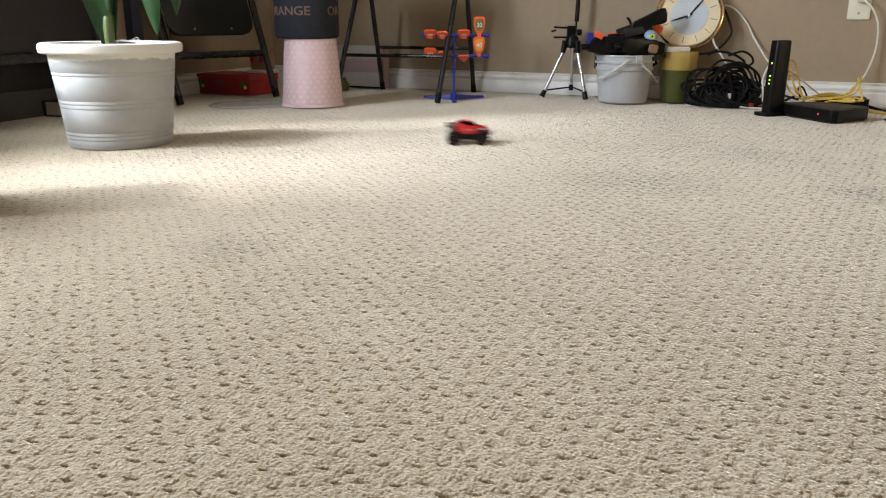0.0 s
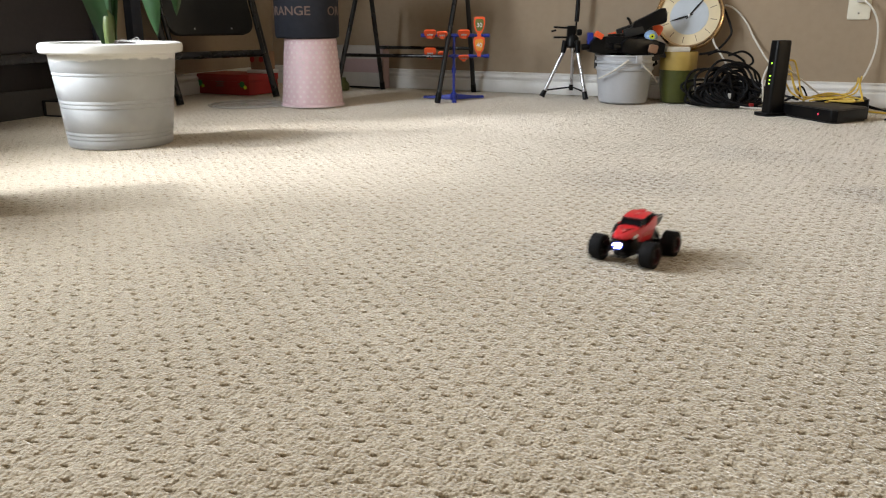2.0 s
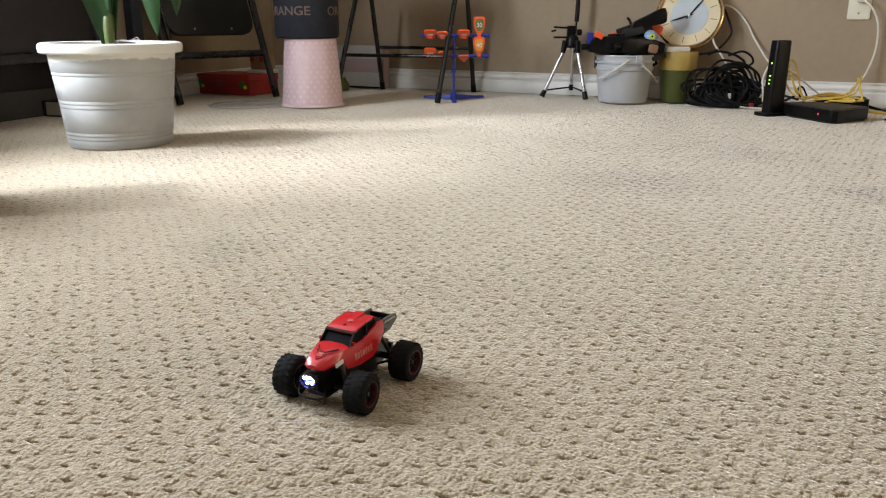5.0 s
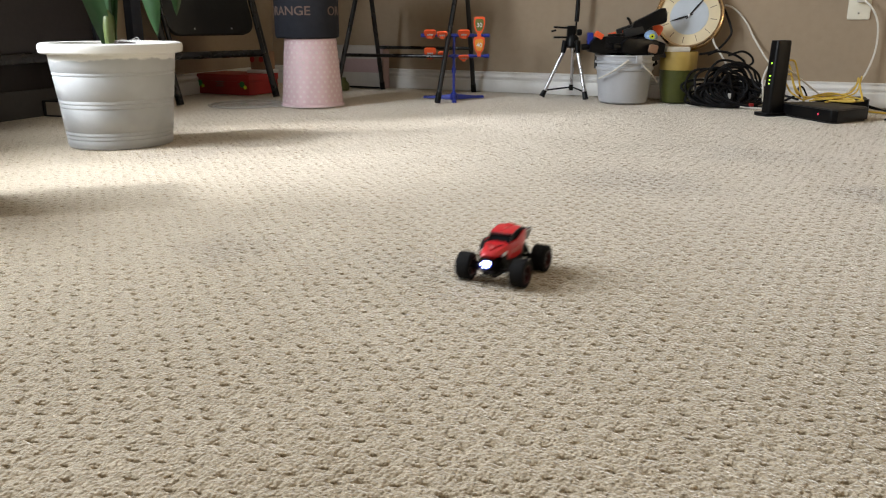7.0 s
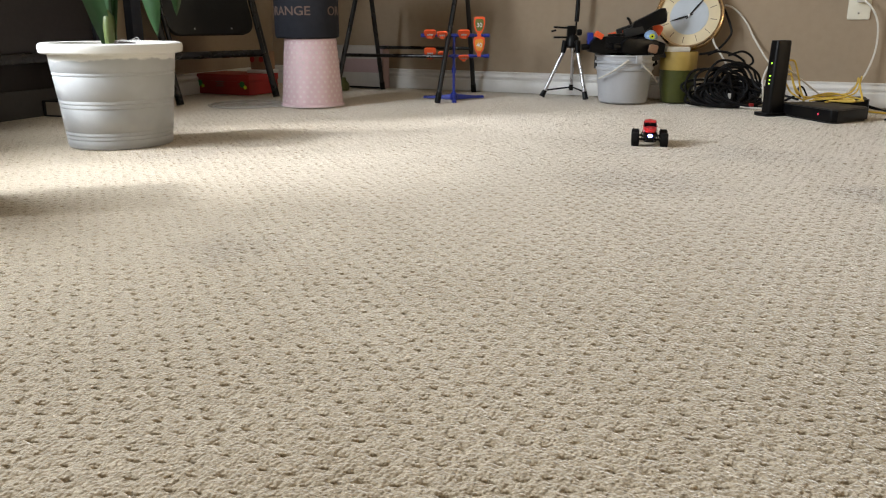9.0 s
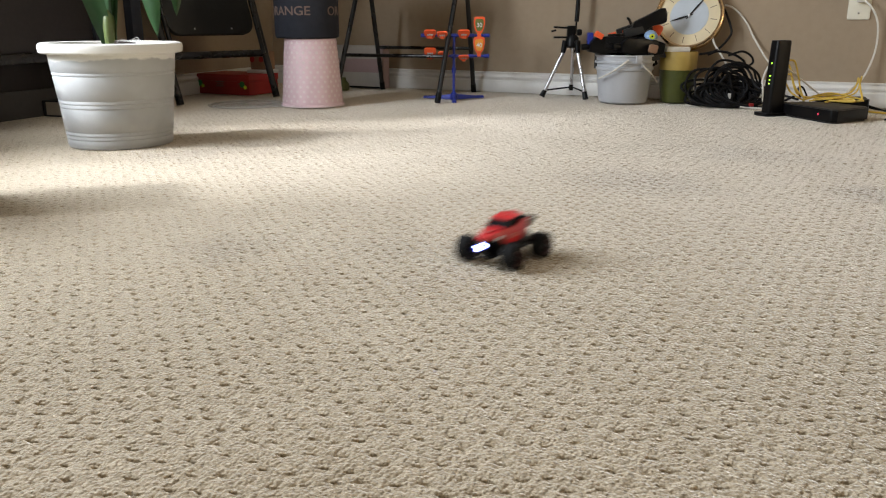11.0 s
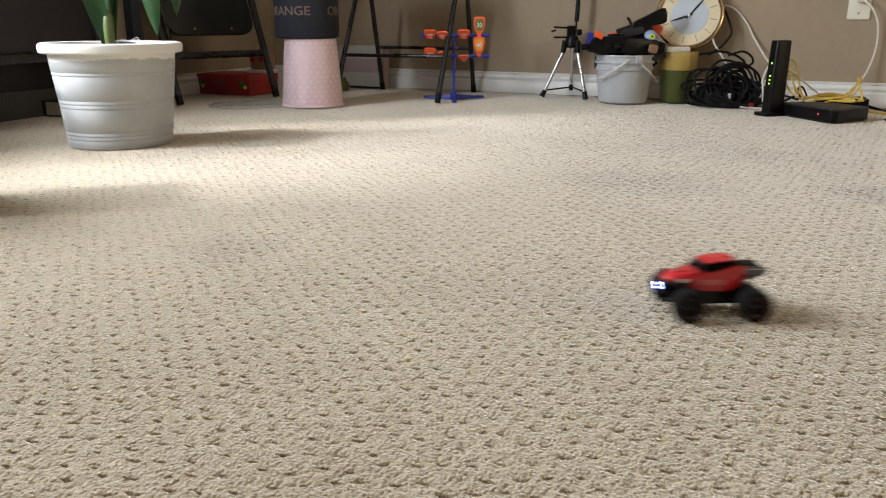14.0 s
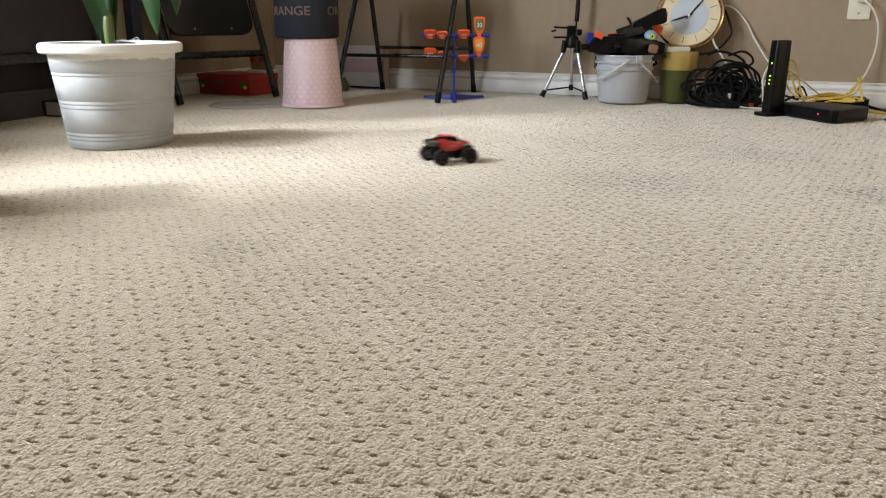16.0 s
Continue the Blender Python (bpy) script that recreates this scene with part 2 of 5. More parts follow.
def tube(points, radius, seg=10, smooth_steps=0):
    """A round tube along points; smooth_steps > 0 runs a smooth curve through them. radius: a number or one for each end."""
    pts = [Vector(p) for p in points]
    if smooth_steps:
        out = []
        for i in range(len(pts) - 1):
            p0, p1, p2, p3 = pts[max(i - 1, 0)], pts[i], pts[i + 1], pts[min(i + 2, len(pts) - 1)]
            for k in range(smooth_steps):
                t = k / smooth_steps
                out.append(0.5 * (2 * p1 + (p2 - p0) * t + (2 * p0 - 5 * p1 + 4 * p2 - p3) * t * t + (3 * p1 - p0 - 3 * p2 + p3) * t ** 3))
        pts = out + [pts[-1]]
    bm = bmesh.new()
    rings, n = [], len(pts)
    ra, rb = radius if isinstance(radius, tuple) else (radius, radius)
    side = None
    for i, p in enumerate(pts):
        d = (pts[min(i + 1, n - 1)] - pts[max(i - 1, 0)]).normalized()
        if side is None:
            side = d.orthogonal().normalized()
        side = (side - d * side.dot(d)).normalized()
        up = d.cross(side)
        r = ra + (rb - ra) * i / max(1, n - 1)
        rings.append([bm.verts.new(p + r * (math.cos(2 * math.pi * k / seg) * side + math.sin(2 * math.pi * k / seg) * up)) for k in range(seg)])
    for a, c in zip(rings, rings[1:]):
        for k in range(seg):
            bm.faces.new((a[k], a[(k + 1) % seg], c[(k + 1) % seg], c[k]))
    bm.faces.new(rings[0])
    bm.faces.new(rings[-1])
    return bm


def loft(sections):
    """Skins rings of equally many points, with caps."""
    bm = bmesh.new()
    rings = [[bm.verts.new(p) for p in s] for s in sections]
    n = len(rings[0])
    for a, c in zip(rings, rings[1:]):
        for k in range(n):
            bm.faces.new((a[k], a[(k + 1) % n], c[(k + 1) % n], c[k]))
    bm.faces.new(rings[0])
    bm.faces.new(rings[-1])
    return bm


def prism(outline, depth, bevel=0.0, axis="y"):
    """A plate: an outline of (a, b) in the plane across the axis, given depth centred on it."""
    bm = bmesh.new()
    def at(a, b, d):
        return {"y": (a, d, b), "x": (d, a, b), "z": (a, b, d)}[axis]
    lo, hi = [bm.verts.new(at(a, b, -depth / 2)) for a, b in outline], [bm.verts.new(at(a, b, depth / 2)) for a, b in outline]
    bm.faces.new(lo)
    bm.faces.new(hi)
    n = len(outline)
    for i in range(n):
        bm.faces.new((lo[i], lo[(i + 1) % n], hi[(i + 1) % n], hi[i]))
    if bevel:
        bmesh.ops.recalc_face_normals(bm, faces=bm.faces)
        bmesh.ops.bevel(bm, geom=bm.edges[:], offset=bevel, segments=2, profile=0.6, affect="EDGES")
    return bm


def rounded(w, h, r, n=5):
    """The outline of a rectangle with round corners, about its centre."""
    out = []
    for cx, cy, a0 in ((w / 2 - r, h / 2 - r, 0), (-w / 2 + r, h / 2 - r, 90), (-w / 2 + r, -h / 2 + r, 180), (w / 2 - r, -h / 2 + r, 270)):
        for k in range(n):
            a = radians(a0 + 90 * k / (n - 1))
            out.append((cx + r * math.cos(a), cy + r * math.sin(a)))
    return out


def lettering(text, size, depth=0.0006):
    """Letters of the built-in font, as a mesh in the xy plane, centred."""
    cu = bpy.data.curves.new("letters", "FONT")
    cu.offset = 0.012 * size
    cu.body, cu.size, cu.extrude, cu.align_x, cu.align_y = text, size, depth, "CENTER", "CENTER"
    ob = new("letters", cu)
    bpy.context.view_layer.update()
    me = bpy.data.meshes.new_from_object(ob.evaluated_get(bpy.context.evaluated_depsgraph_get()))
    bpy.data.objects.remove(ob)
    bm = bmesh.new()
    bm.from_mesh(me)
    bpy.data.meshes.remove(me)
    return bm


STAND = Matrix.Rotation(radians(90), 4, "X")  # lays a flat outline upright, facing -y

# ---- the room: a back wall and, square to it, the window wall ----
ROOM = pose(-0.684, 4.19, 0, 0, 0, -26.57)
WIDE, DEEP, HIGH = 7.2, 7.6, 2.44


def room_box(name, x0, x1, y0, y1, z0, z1, material, label, category, bevel=0.0):
    ob = part(name, box(x1 - x0, y1 - y0, z1 - z0, ((x0 + x1) / 2, (y0 + y1) / 2, (z0 + z1) / 2), bevel), material, smooth=False)
    ob.matrix_world = ROOM
    return tagged(ob, label, category, kind="structure")


room_box("floor", -0.3, WIDE + 0.15, -DEEP - 0.15, 0.15, -0.12, -0.005, CARPET, "beige looped carpet over the whole floor", "carpet")
room_box("ceiling", -0.9, WIDE + 0.15, -DEEP - 0.15, 0.15, HIGH, HIGH + 0.1, CEIL, "plain white painted ceiling", "ceiling")
room_box("wall_north", -0.9, WIDE + 0.15, 0, 0.15, 0, HIGH, WALL, "taupe painted wall with a white baseboard", "wall")
room_box("wall_south", -0.15, WIDE + 0.15, -DEEP - 0.15, -DEEP, 0, HIGH, WALL, "plain taupe painted rear wall", "wall")


# the window wall stands a little off square
WEST = ROOM @ pose(0, -1.65, 0, 0, 0, 8) @ pose(0, 1.65, 0)


def wall_with_opening(name, pieces, label, m=ROOM):
    bm = bmesh.new()
    for x0, x1, y0, y1, z0, z1 in pieces:
        add(bm, box(x1 - x0, y1 - y0, z1 - z0, ((x0 + x1) / 2, (y0 + y1) / 2, (z0 + z1) / 2)))
    ob = part(name, bm, WALL, smooth=False)
    ob.matrix_world = m
    return tagged(ob, label, "wall", kind="structure")


# the window opening
WY0, WY1, WZ0, WZ1 = -3.70, -2.12, 0.55, 2.1
wall_with_opening("wall_west", [(-0.15, 0, -DEEP, WY0, 0, HIGH), (-0.15, 0, WY1, 0.04, 0, HIGH), (-0.15, 0, WY0, WY1, 0, WZ0), (-0.15, 0, WY0, WY1, WZ1, HIGH)],
                  "taupe painted window wall in its own shade", WEST)
# unseen east opening, added only to brighten the room with warm light
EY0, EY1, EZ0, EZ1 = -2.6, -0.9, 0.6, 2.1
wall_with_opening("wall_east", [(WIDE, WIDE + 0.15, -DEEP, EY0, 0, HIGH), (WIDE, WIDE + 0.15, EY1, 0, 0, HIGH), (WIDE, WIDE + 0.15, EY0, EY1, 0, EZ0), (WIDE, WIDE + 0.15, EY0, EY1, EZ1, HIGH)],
                  "taupe painted side wall with an added, unseen fill window")


def window(name, a0, a1, z0, z1, turn):
    """Frame bars and panes in an opening that runs from a0 to a1 along the x of turn."""
    w = holder(name, turn, "white framed window with clear panes", "window")
    tagged(w, kind="structure")
    for x, wd in ((a0 + 0.03, 0.06), (a1 - 0.03, 0.06), ((a0 + a1) / 2, 0.05)):
        part("window_frame", box(wd, 0.06, z1 - z0, (x, 0.06, (z0 + z1) / 2), 0.004), TRIM, w)
    for z in (z0 + 0.03, z1 - 0.03):
        part("window_frame", box(a1 - a0, 0.058, 0.06, ((a0 + a1) / 2, 0.06, z), 0.004), TRIM, w)
    part("window_sill", box(a1 - a0 + 0.1, 0.1, 0.03, ((a0 + a1) / 2, -0.02, z0 - 0.016), 0.005), TRIM, w)
    for x in ((3 * a0 + a1) / 4, (a0 + 3 * a1) / 4):
        p = part("pane", box((a1 - a0) / 2 - 0.1, 0.004, z1 - z0 - 0.12, (x, 0.06, (z0 + z1) / 2)), CLEAR, w)
        p.visible_shadow = False
    return w


window("window_1", WY0, WY1, WZ0, WZ1, WEST @ pose(0, 0, 0, 0, 0, 90))
window("added_fill_window", -EY1, -EY0, EZ0, EZ1, ROOM @ pose(WIDE, 0, 0, 0, 0, -90))
# daylight in the west opening; the far east lamp is an added warm fill
area_lamp("window_or_fill_light", WEST @ pose(-0.012, (WY0 + WY1) / 2, (WZ0 + WZ1) / 2, 0, -90, 0), WZ1 - WZ0 - 0.1, WY1 - WY0 - 0.1, LEFT_POWER, (0.855, 0.92, 1.0))
area_lamp("window_or_fill_light", ROOM @ pose(WIDE + 0.012, (EY0 + EY1) / 2, (EZ0 + EZ1) / 2, 0, 90, 0), EZ1 - EZ0 - 0.1, EY1 - EY0 - 0.1, EAST_FILL, (1.0, 0.78, 0.50))


def baseboard(name, length, m):
    prof = [(0, 0), (-0.016, 0), (-0.018, 0.048), (-0.016, 0.052), (-0.011, 0.054), (-0.011, 0.060), (-0.015, 0.063), (-0.015, 0.069), (-0.009, 0.074), (-0.006, 0.078), (-0.006, 0.082), (-0.009, 0.085), (-0.009, 0.089), (-0.005, 0.091), (0, 0.091)]
    ob = part(name, loft([[(x, a, b) for a, b in prof] for x in (0, length)]), TRIM)
    ob.matrix_world = m
    return tagged(ob, "white moulded baseboard along the wall", "baseboard", kind="structure")


baseboard("baseboard", WIDE + 0.3, ROOM @ pose(-0.3, 0, 0))
baseboard("baseboard", DEEP, WEST @ pose(0, -DEEP, 0, 0, 0, 90))


# ---- the carpet's looped pile ----
def carpet_pile():
    cols, rows = 1140, 1090
    depth = np.linspace(0.462 ** -0.5, 2.95 ** -0.5, rows) ** -2
    dd, ss = np.meshgrid(depth, np.linspace(-1, 1, cols), indexing="ij")
    x, y = dd * ss * (0.548 + 0.052 / dd), dd
    ca, sa = math.cos(radians(31)), math.sin(radians(31))
    p, q = x * ca - y * sa, x * sa + y * ca   # across and along the rows of loops

    def rnd(i, j, k):
        v = np.sin(i * 127.1 + j * 311.7 + k * 74.7) * 43758.5453
        return v - np.floor(v)

    def lumps(cell, k):
        """Round loop tops of about that size, 0 in the seams and 1 on the crowns."""
        i0, j0 = np.floor(p / cell), np.floor(q / cell)
        best = np.full(p.shape, 9.0)
        for a in (-1, 0, 1):
            for b in (-1, 0, 1):
                i, j = i0 + a, j0 + b
                u = p / cell - (i + 0.5 + 0.8 * (rnd(i, j, k) - 0.5))
                v = q / cell - (j + 0.5 + 0.8 * (rnd(i, j, k + 1) - 0.5))
                best = np.minimum(best, u * u * (0.8 + 0.5 * rnd(i, j, k + 2)) + v * v)
        return 1 - np.clip(best, 0, 1.1)

    z = 0.0012 * lumps(0.0047, 1) + 0.0014 * lumps(0.0094, 11)
    # tufted rows with staggered slits between the tufts
    lp, lq = 0.0185, 0.0265
    c0 = np.floor(p / lp)
    pit, dip = np.zeros(p.shape), np.zeros(p.shape)
    for a in (-1, 0, 1):
        c = c0 + a
        qq = q / lq + 0.5 * np.mod(c, 2)
        r0 = np.floor(qq)
        for b in (-1, 0, 1):
            r = r0 + b
            du = p - (c + 0.5) * lp - 0.0064 * (rnd(c, r, 4) - 0.5)
            dv = (qq - r - 0.5) * lq - 0.0110 * (rnd(c, r, 5) - 0.5)
            lean = 0.52 + 0.5 * (rnd(c, r, 7) - 0.5)   # slits lie across the room more than across the rows
            su, sv = du + lean * dv, dv - lean * du
            deep = np.clip(0.12 + 1.0 * rnd(c, r, 6), 0, 1)
            wide = 0.0026 + 0.0020 * rnd(c, r, 9)
            pit = np.maximum(pit, deep * np.exp(-(su / wide) ** 2 - ((sv - 30 * (rnd(c, r, 10) - 0.5) * su * su) / 0.00092) ** 2))
            dip = np.maximum(dip, np.exp(-(du / 0.0060) ** 2 - (dv / 0.0078) ** 2))
    z += -0.0013 * dip - 0.0160 * pit - 0.0010
    me = bpy.data.meshes.new("carpet_pile")
    n = rows * cols
    me.vertices.add(n)
    me.vertices.foreach_set("co", np.stack([x, y, z], -1).astype(np.float32).ravel())
    idx = np.arange(n).reshape(rows, cols)
    quads = np.stack([idx[:-1, :-1], idx[:-1, 1:], idx[1:, 1:], idx[1:, :-1]], -1).reshape(-1, 4)
    me.loops.add(quads.size)
    me.loops.foreach_set("vertex_index", quads.ravel().astype(np.int32))
    me.polygons.add(len(quads))
    me.polygons.foreach_set("loop_start", np.arange(0, quads.size, 4, dtype=np.int32))
    me.polygons.foreach_set("use_smooth", [True] * len(quads))
    me.update(calc_edges=True)
    me.materials.append(CARPET)
    return tagged(new("carpet_pile", me), "beige looped carpet pile with staggered slits", "carpet", kind="stuff")


carpet_pile()
# thin sheet that carries the far and outer carpet at the same height as the pile
room_box("carpet_sheet", -0.5, WIDE, -DEEP, 0, -0.004, -0.0032, CARPET, "beige looped carpet up to the walls", "carpet")


# ---- the toy car ----
def toy_car():
    """Local axes: x forward, y to its left, z up; origin on the ground midway between the axles."""
    car = holder("toy_car", Matrix(), "red toy monster truck with big black tyres and lit headlights", "toy car")

    def section(x, w_lo, z_lo, w_mid, z_mid, w_hi, z_hi):
        return [(x, w_lo, z_lo), (x, w_mid, z_mid), (x, w_hi, z_hi), (x, w_hi * 0.4, z_hi + 0.0012), (x, -w_hi * 0.4, z_hi + 0.0012), (x, -w_hi, z_hi), (x, -w_mid, z_mid), (x, -w_lo, z_lo)]

    body = loft([section(0.0545, 0.0045, 0.0385, 0.0055, 0.0395, 0.0045, 0.0410), section(0.0505, 0.0095, 0.0375, 0.0105, 0.0400, 0.0085, 0.0430),
                 section(0.042, 0.0125, 0.0385, 0.0140, 0.0415, 0.0110, 0.0462), section(0.031, 0.0145, 0.0370, 0.0160, 0.0430, 0.0135, 0.0482),
                 section(0.026, 0.0165, 0.0310, 0.0175, 0.0420, 0.0150, 0.0490), section(0.010, 0.0170, 0.0280, 0.0180, 0.0400, 0.0165, 0.0490),
                 section(-0.013, 0.0170, 0.0275, 0.0180, 0.0400, 0.0165, 0.0492), section(-0.020, 0.0165, 0.0310, 0.0178, 0.0420, 0.0165, 0.0494),
                 section(-0.030, 0.0145, 0.0370, 0.0170, 0.0435, 0.0160, 0.0493)])
    shell = part("body", body, RED, car, "glossy red plastic body shell")
    part("tail_body", loft([section(-0.0302, 0.0140, 0.0375, 0.0160, 0.0435, 0.0150, 0.0480), section(-0.040, 0.0130, 0.0400, 0.0150, 0.0445, 0.0140, 0.0475), section(-0.050, 0.0115, 0.0425, 0.0135, 0.0450, 0.0125, 0.0465)]), PLASTIC, car, "black tail under the bed")
    # hood ridges
    for k, (x, w, z) in enumerate(((0.045, 0.0060, 0.0466), (0.0405, 0.0085, 0.0480), (0.036, 0.0100, 0.0490))):
        part("hood_ridge", tube([(x - 0.006, w, z + 0.0004), (x - 0.001, w * 0.7, z + 0.0002), (x + 0.003, 0, z - 0.0008), (x - 0.001, -w * 0.7, z + 0.0002), (x - 0.006, -w, z + 0.0004)], 0.0006, 6, 4),
             (RED, RED, DEEPRED)[k], shell)
    part("nose_mark", box(0.005, 0.0050, 0.0004, (0.0425, 0.0, 0.0477), turn=pose(0, 0, 0, 0, 14, 0)), REDPRINT, shell, "faint pale print")
    # cabin: dark windows under the roof
    cabin = loft([[(0.0215, 0.0150, 0.0485), (0.0215, -0.0150, 0.0485), (-0.026, -0.0155, 0.0488), (-0.026, 0.0155, 0.0488)],
                  [(0.0110, 0.0135, 0.0592), (0.0110, -0.0135, 0.0592), (-0.0185, -0.0135, 0.0622), (-0.0185, 0.0135, 0.0622)]])
    part("glazing", cabin, GLASS, car, "black tinted windows")
    for s in (-1, 1):
        part("pillar", tube([(0.0220, 0.0152 * s, 0.0488), (0.0115, 0.0140 * s, 0.0596)], 0.0010, 6), PLASTIC, car)
        part("quarter_panel", prism([(0.004, 0.0470), (0.004, 0.0495), (-0.010, 0.0532), (-0.022, 0.0572), (-0.031, 0.0565), (-0.0315, 0.0440)], 0.0026, 0.0007), RED, car, "red panel rising behind the door", m=Matrix.Translation((0, 0.0158 * s, 0)))
        part("pillar", tube([(-0.004, 0.0160 * s, 0.0488), (-0.006, 0.0142 * s, 0.0620)], 0.0011, 6), PLASTIC, car)
        part("pillar", tube([(-0.0185, 0.0140 * s, 0.0622), (-0.045, 0.0135 * s, 0.0480)], 0.0013, 6), PLASTIC, car)
        part("side_mirror", box(0.002, 0.003, 0.003, (0.018, 0.0172 * s, 0.0510), 0.0005), RED, car)
    roof = part("roof", loft([[(x, w, z), (x, w * 0.55, z + t), (x, -w * 0.55, z + t), (x, -w, z), (x, -w, z - 0.0016), (x, w, z - 0.0016)] for x, w, z, t in
                              ((0.0120, 0.0138, 0.0590, 0.0003), (0.0100, 0.0146, 0.0602, 0.0005), (0, 0.0147, 0.0622, 0.0006), (-0.017, 0.0146, 0.0634, 0.0006), (-0.0205, 0.0138, 0.0630, 0.0003))]), RED, car, "flat red roof")
    part("sun_visor", box(0.004, 0.0290, 0.0018, (0.0130, 0, 0.0586), 0.0004), DEEPRED, roof)
    part("roof_light", box(0.006, 0.0050, 0.0008, (-0.002, 0.001, 0.0630), 0.0003, turn=pose(0, 0, 0, 0, 0, 30)), REDPRINT, roof, "pale red roof emblem")
    part("roof_scoop", loft([[(x, w, 0.0625), (x, w * 0.7, z), (x, -w * 0.7, z), (x, -w, 0.0625)] for x, w, z in ((-0.006, 0.0040, 0.0632), (-0.013, 0.0058, 0.0643), (-0.0195, 0.0064, 0.0654), (-0.0205, 0.0062, 0.0646))]), RED, roof, "raised red roof scoop")
    part("roof_light", lathe([(0.0013, 0), (0.0013, 0.0014), (0, 0.0018)], 12), RED, roof, m=Matrix.Translation((0.006, 0, 0.0615)))
    # tail: open black bed between rising flanks
    for s in (-1, 1):
        part("tail_fin", prism([(-0.0305, 0.0410), (-0.0305, 0.0535), (-0.041, 0.0550), (-0.0575, 0.0540), (-0.0590, 0.0490), (-0.046, 0.0410)], 0.0024, 0.0006), TAILGREY, car, "grey printed tail flank", m=Matrix.Translation((0, 0.0135 * s, 0)))
        part("tail_stripe", box(0.018, 0.0006, 0.0016, (-0.045, 0.0151 * s, 0.0520)), SILVER, car)
    part("truck_bed", box(0.030, 0.026, 0.004, (-0.041, 0, 0.0455), 0.001), PLASTIC, car)
    for x in (-0.034, -0.042, -0.050):
        part("bed_rail", box(0.0016, 0.026, 0.0022, (x, 0, 0.0485), 0.0004), PLASTIC, car)
    part("tail_plate", box(0.003, 0.027, 0.007, (-0.0560, 0, 0.0485), 0.0008), PLASTIC, car)
    # printed marks on the doors
    for s in (-1, 1):
        for k in range(7):
            part("door_mark", box(0.0026, 0.0005, 0.0052 if k % 2 else 0.0062, (0.016 - 0.0040 * k, 0.01815 * s, 0.0385), turn=pose(0, 0, 0, 5 * s, 0, 0)), REDPRINT, car, "pale lettering on the door")
        part("fender_sticker", box(0.010, 0.0006, 0.0040, (0.0375, 0.0158 * s, 0.0402), turn=pose(0, 0, 0, 0, 8, -7 * s)), WHITE, car, "white fender sticker")
    # chassis
    part("chassis", loft([[(x, w, 0.013), (x, w, zt), (x, -w, zt), (x, -w, 0.013)] for x, w, zt in ((0.050, 0.009, 0.026), (0.030, 0.012, 0.034), (0.018, 0.0165, 0.030), (-0.018, 0.0165, 0.030), (-0.030, 0.012, 0.038), (-0.050, 0.010, 0.030))]), PLASTIC, car)
    part("skid_plate", box(0.060, 0.020, 0.002, (0, 0, 0.0118), 0.0006), DULL, car)
    part("bumper", loft([[(x, w, z0), (x, w, z1), (x, -w, z1), (x, -w, z0)] for x, w, z0, z1 in ((0.044, 0.0085, 0.018, 0.032), (0.052, 0.0080, 0.0175, 0.0350), (0.0570, 0.0076, 0.021, 0.0354), (0.0580, 0.0070, 0.0245, 0.0350))]), PLASTIC, car, "black front bumper")
    part("bumper_bar", tube([(0.050, 0.017, 0.019), (0.058, 0.012, 0.0155), (0.061, 0, 0.0150), (0.058, -0.012, 0.0155), (0.050, -0.017, 0.019)], 0.0010, 6, 4), RUBBER, car)
    # glowing plate added behind the headlights to give their blue halo
    part("fringe_plate", prism(rounded(0.0124, 0.0086, 0.0036), 0.0016, 0.0004, "x"), FRINGE_GLOW, car, "added glowing blue plate for the fringe round the lamps", m=Matrix.Translation((0.0580, 0, 0.0302)))
    part("lamp_bezel", lathe([(0.0076, -0.001), (0.0090, -0.001), (0.0092, 0.0030), (0.0086, 0.0040), (0.0078, 0.0040), (0.0076, -0.001)], 28, cap=False), PLASTIC, car, "black lamp surround", m=Matrix.Translation((0.0578, 0, 0.0302)) @ Matrix.Diagonal((1, 1, 0.74, 1)) @ Matrix.Rotation(radians(90), 4, "Y"))
    for y, z in ((0.0048, 0.0312), (0.0016, 0.0330), (-0.0018, 0.0322), (-0.0050, 0.0316), (0.0026, 0.0282), (-0.0022, 0.0276)):
        part("headlight", lathe([(0.0014, 0), (0.0016, 0.0008), (0.0012, 0.0013), (0, 0.0016)], 14), LED, car, "lit white headlight", m=Matrix.Translation((0.0586, y, z)) @ Matrix.Rotation(radians(90), 4, "Y"))
    part("rear_bumper", box(0.004, 0.026, 0.007, (-0.052, 0, 0.022), 0.001), PLASTIC, car)
    for x in (0.0369, -0.0369):
        part("axle", tube([(x, -0.030, 0.0188), (x, 0.030, 0.0188)], 0.0030, 10), PLASTIC, car)
        part("gearbox", lathe([(0.003, -0.009), (0.0062, -0.006), (0.0062, 0.006), (0.003, 0.009)], 14), PLASTIC, car, m=Matrix.Translation((x, 0, 0.0188)) @ Matrix.Rotation(radians(90), 4, "X"))
        for s in (-1, 1):
            part("shock_absorber", tube([(x, 0.021 * s, 0.020), (x - 0.006 * (1 if x > 0 else -1), 0.0135 * s, 0.040)], 0.0019, 8), DULL, car)
            part("control_arm", tube([(x - 0.022 * (1 if x > 0 else -1), 0.013 * s, 0.017), (x, 0.023 * s, 0.0165)], 0.0012, 6), PLASTIC, car)

    # wheels, axis along y
    R, WID = 0.0184, 0.0196
    lay = Matrix.Rotation(radians(90), 4, "X")
    first, wheels = None, []
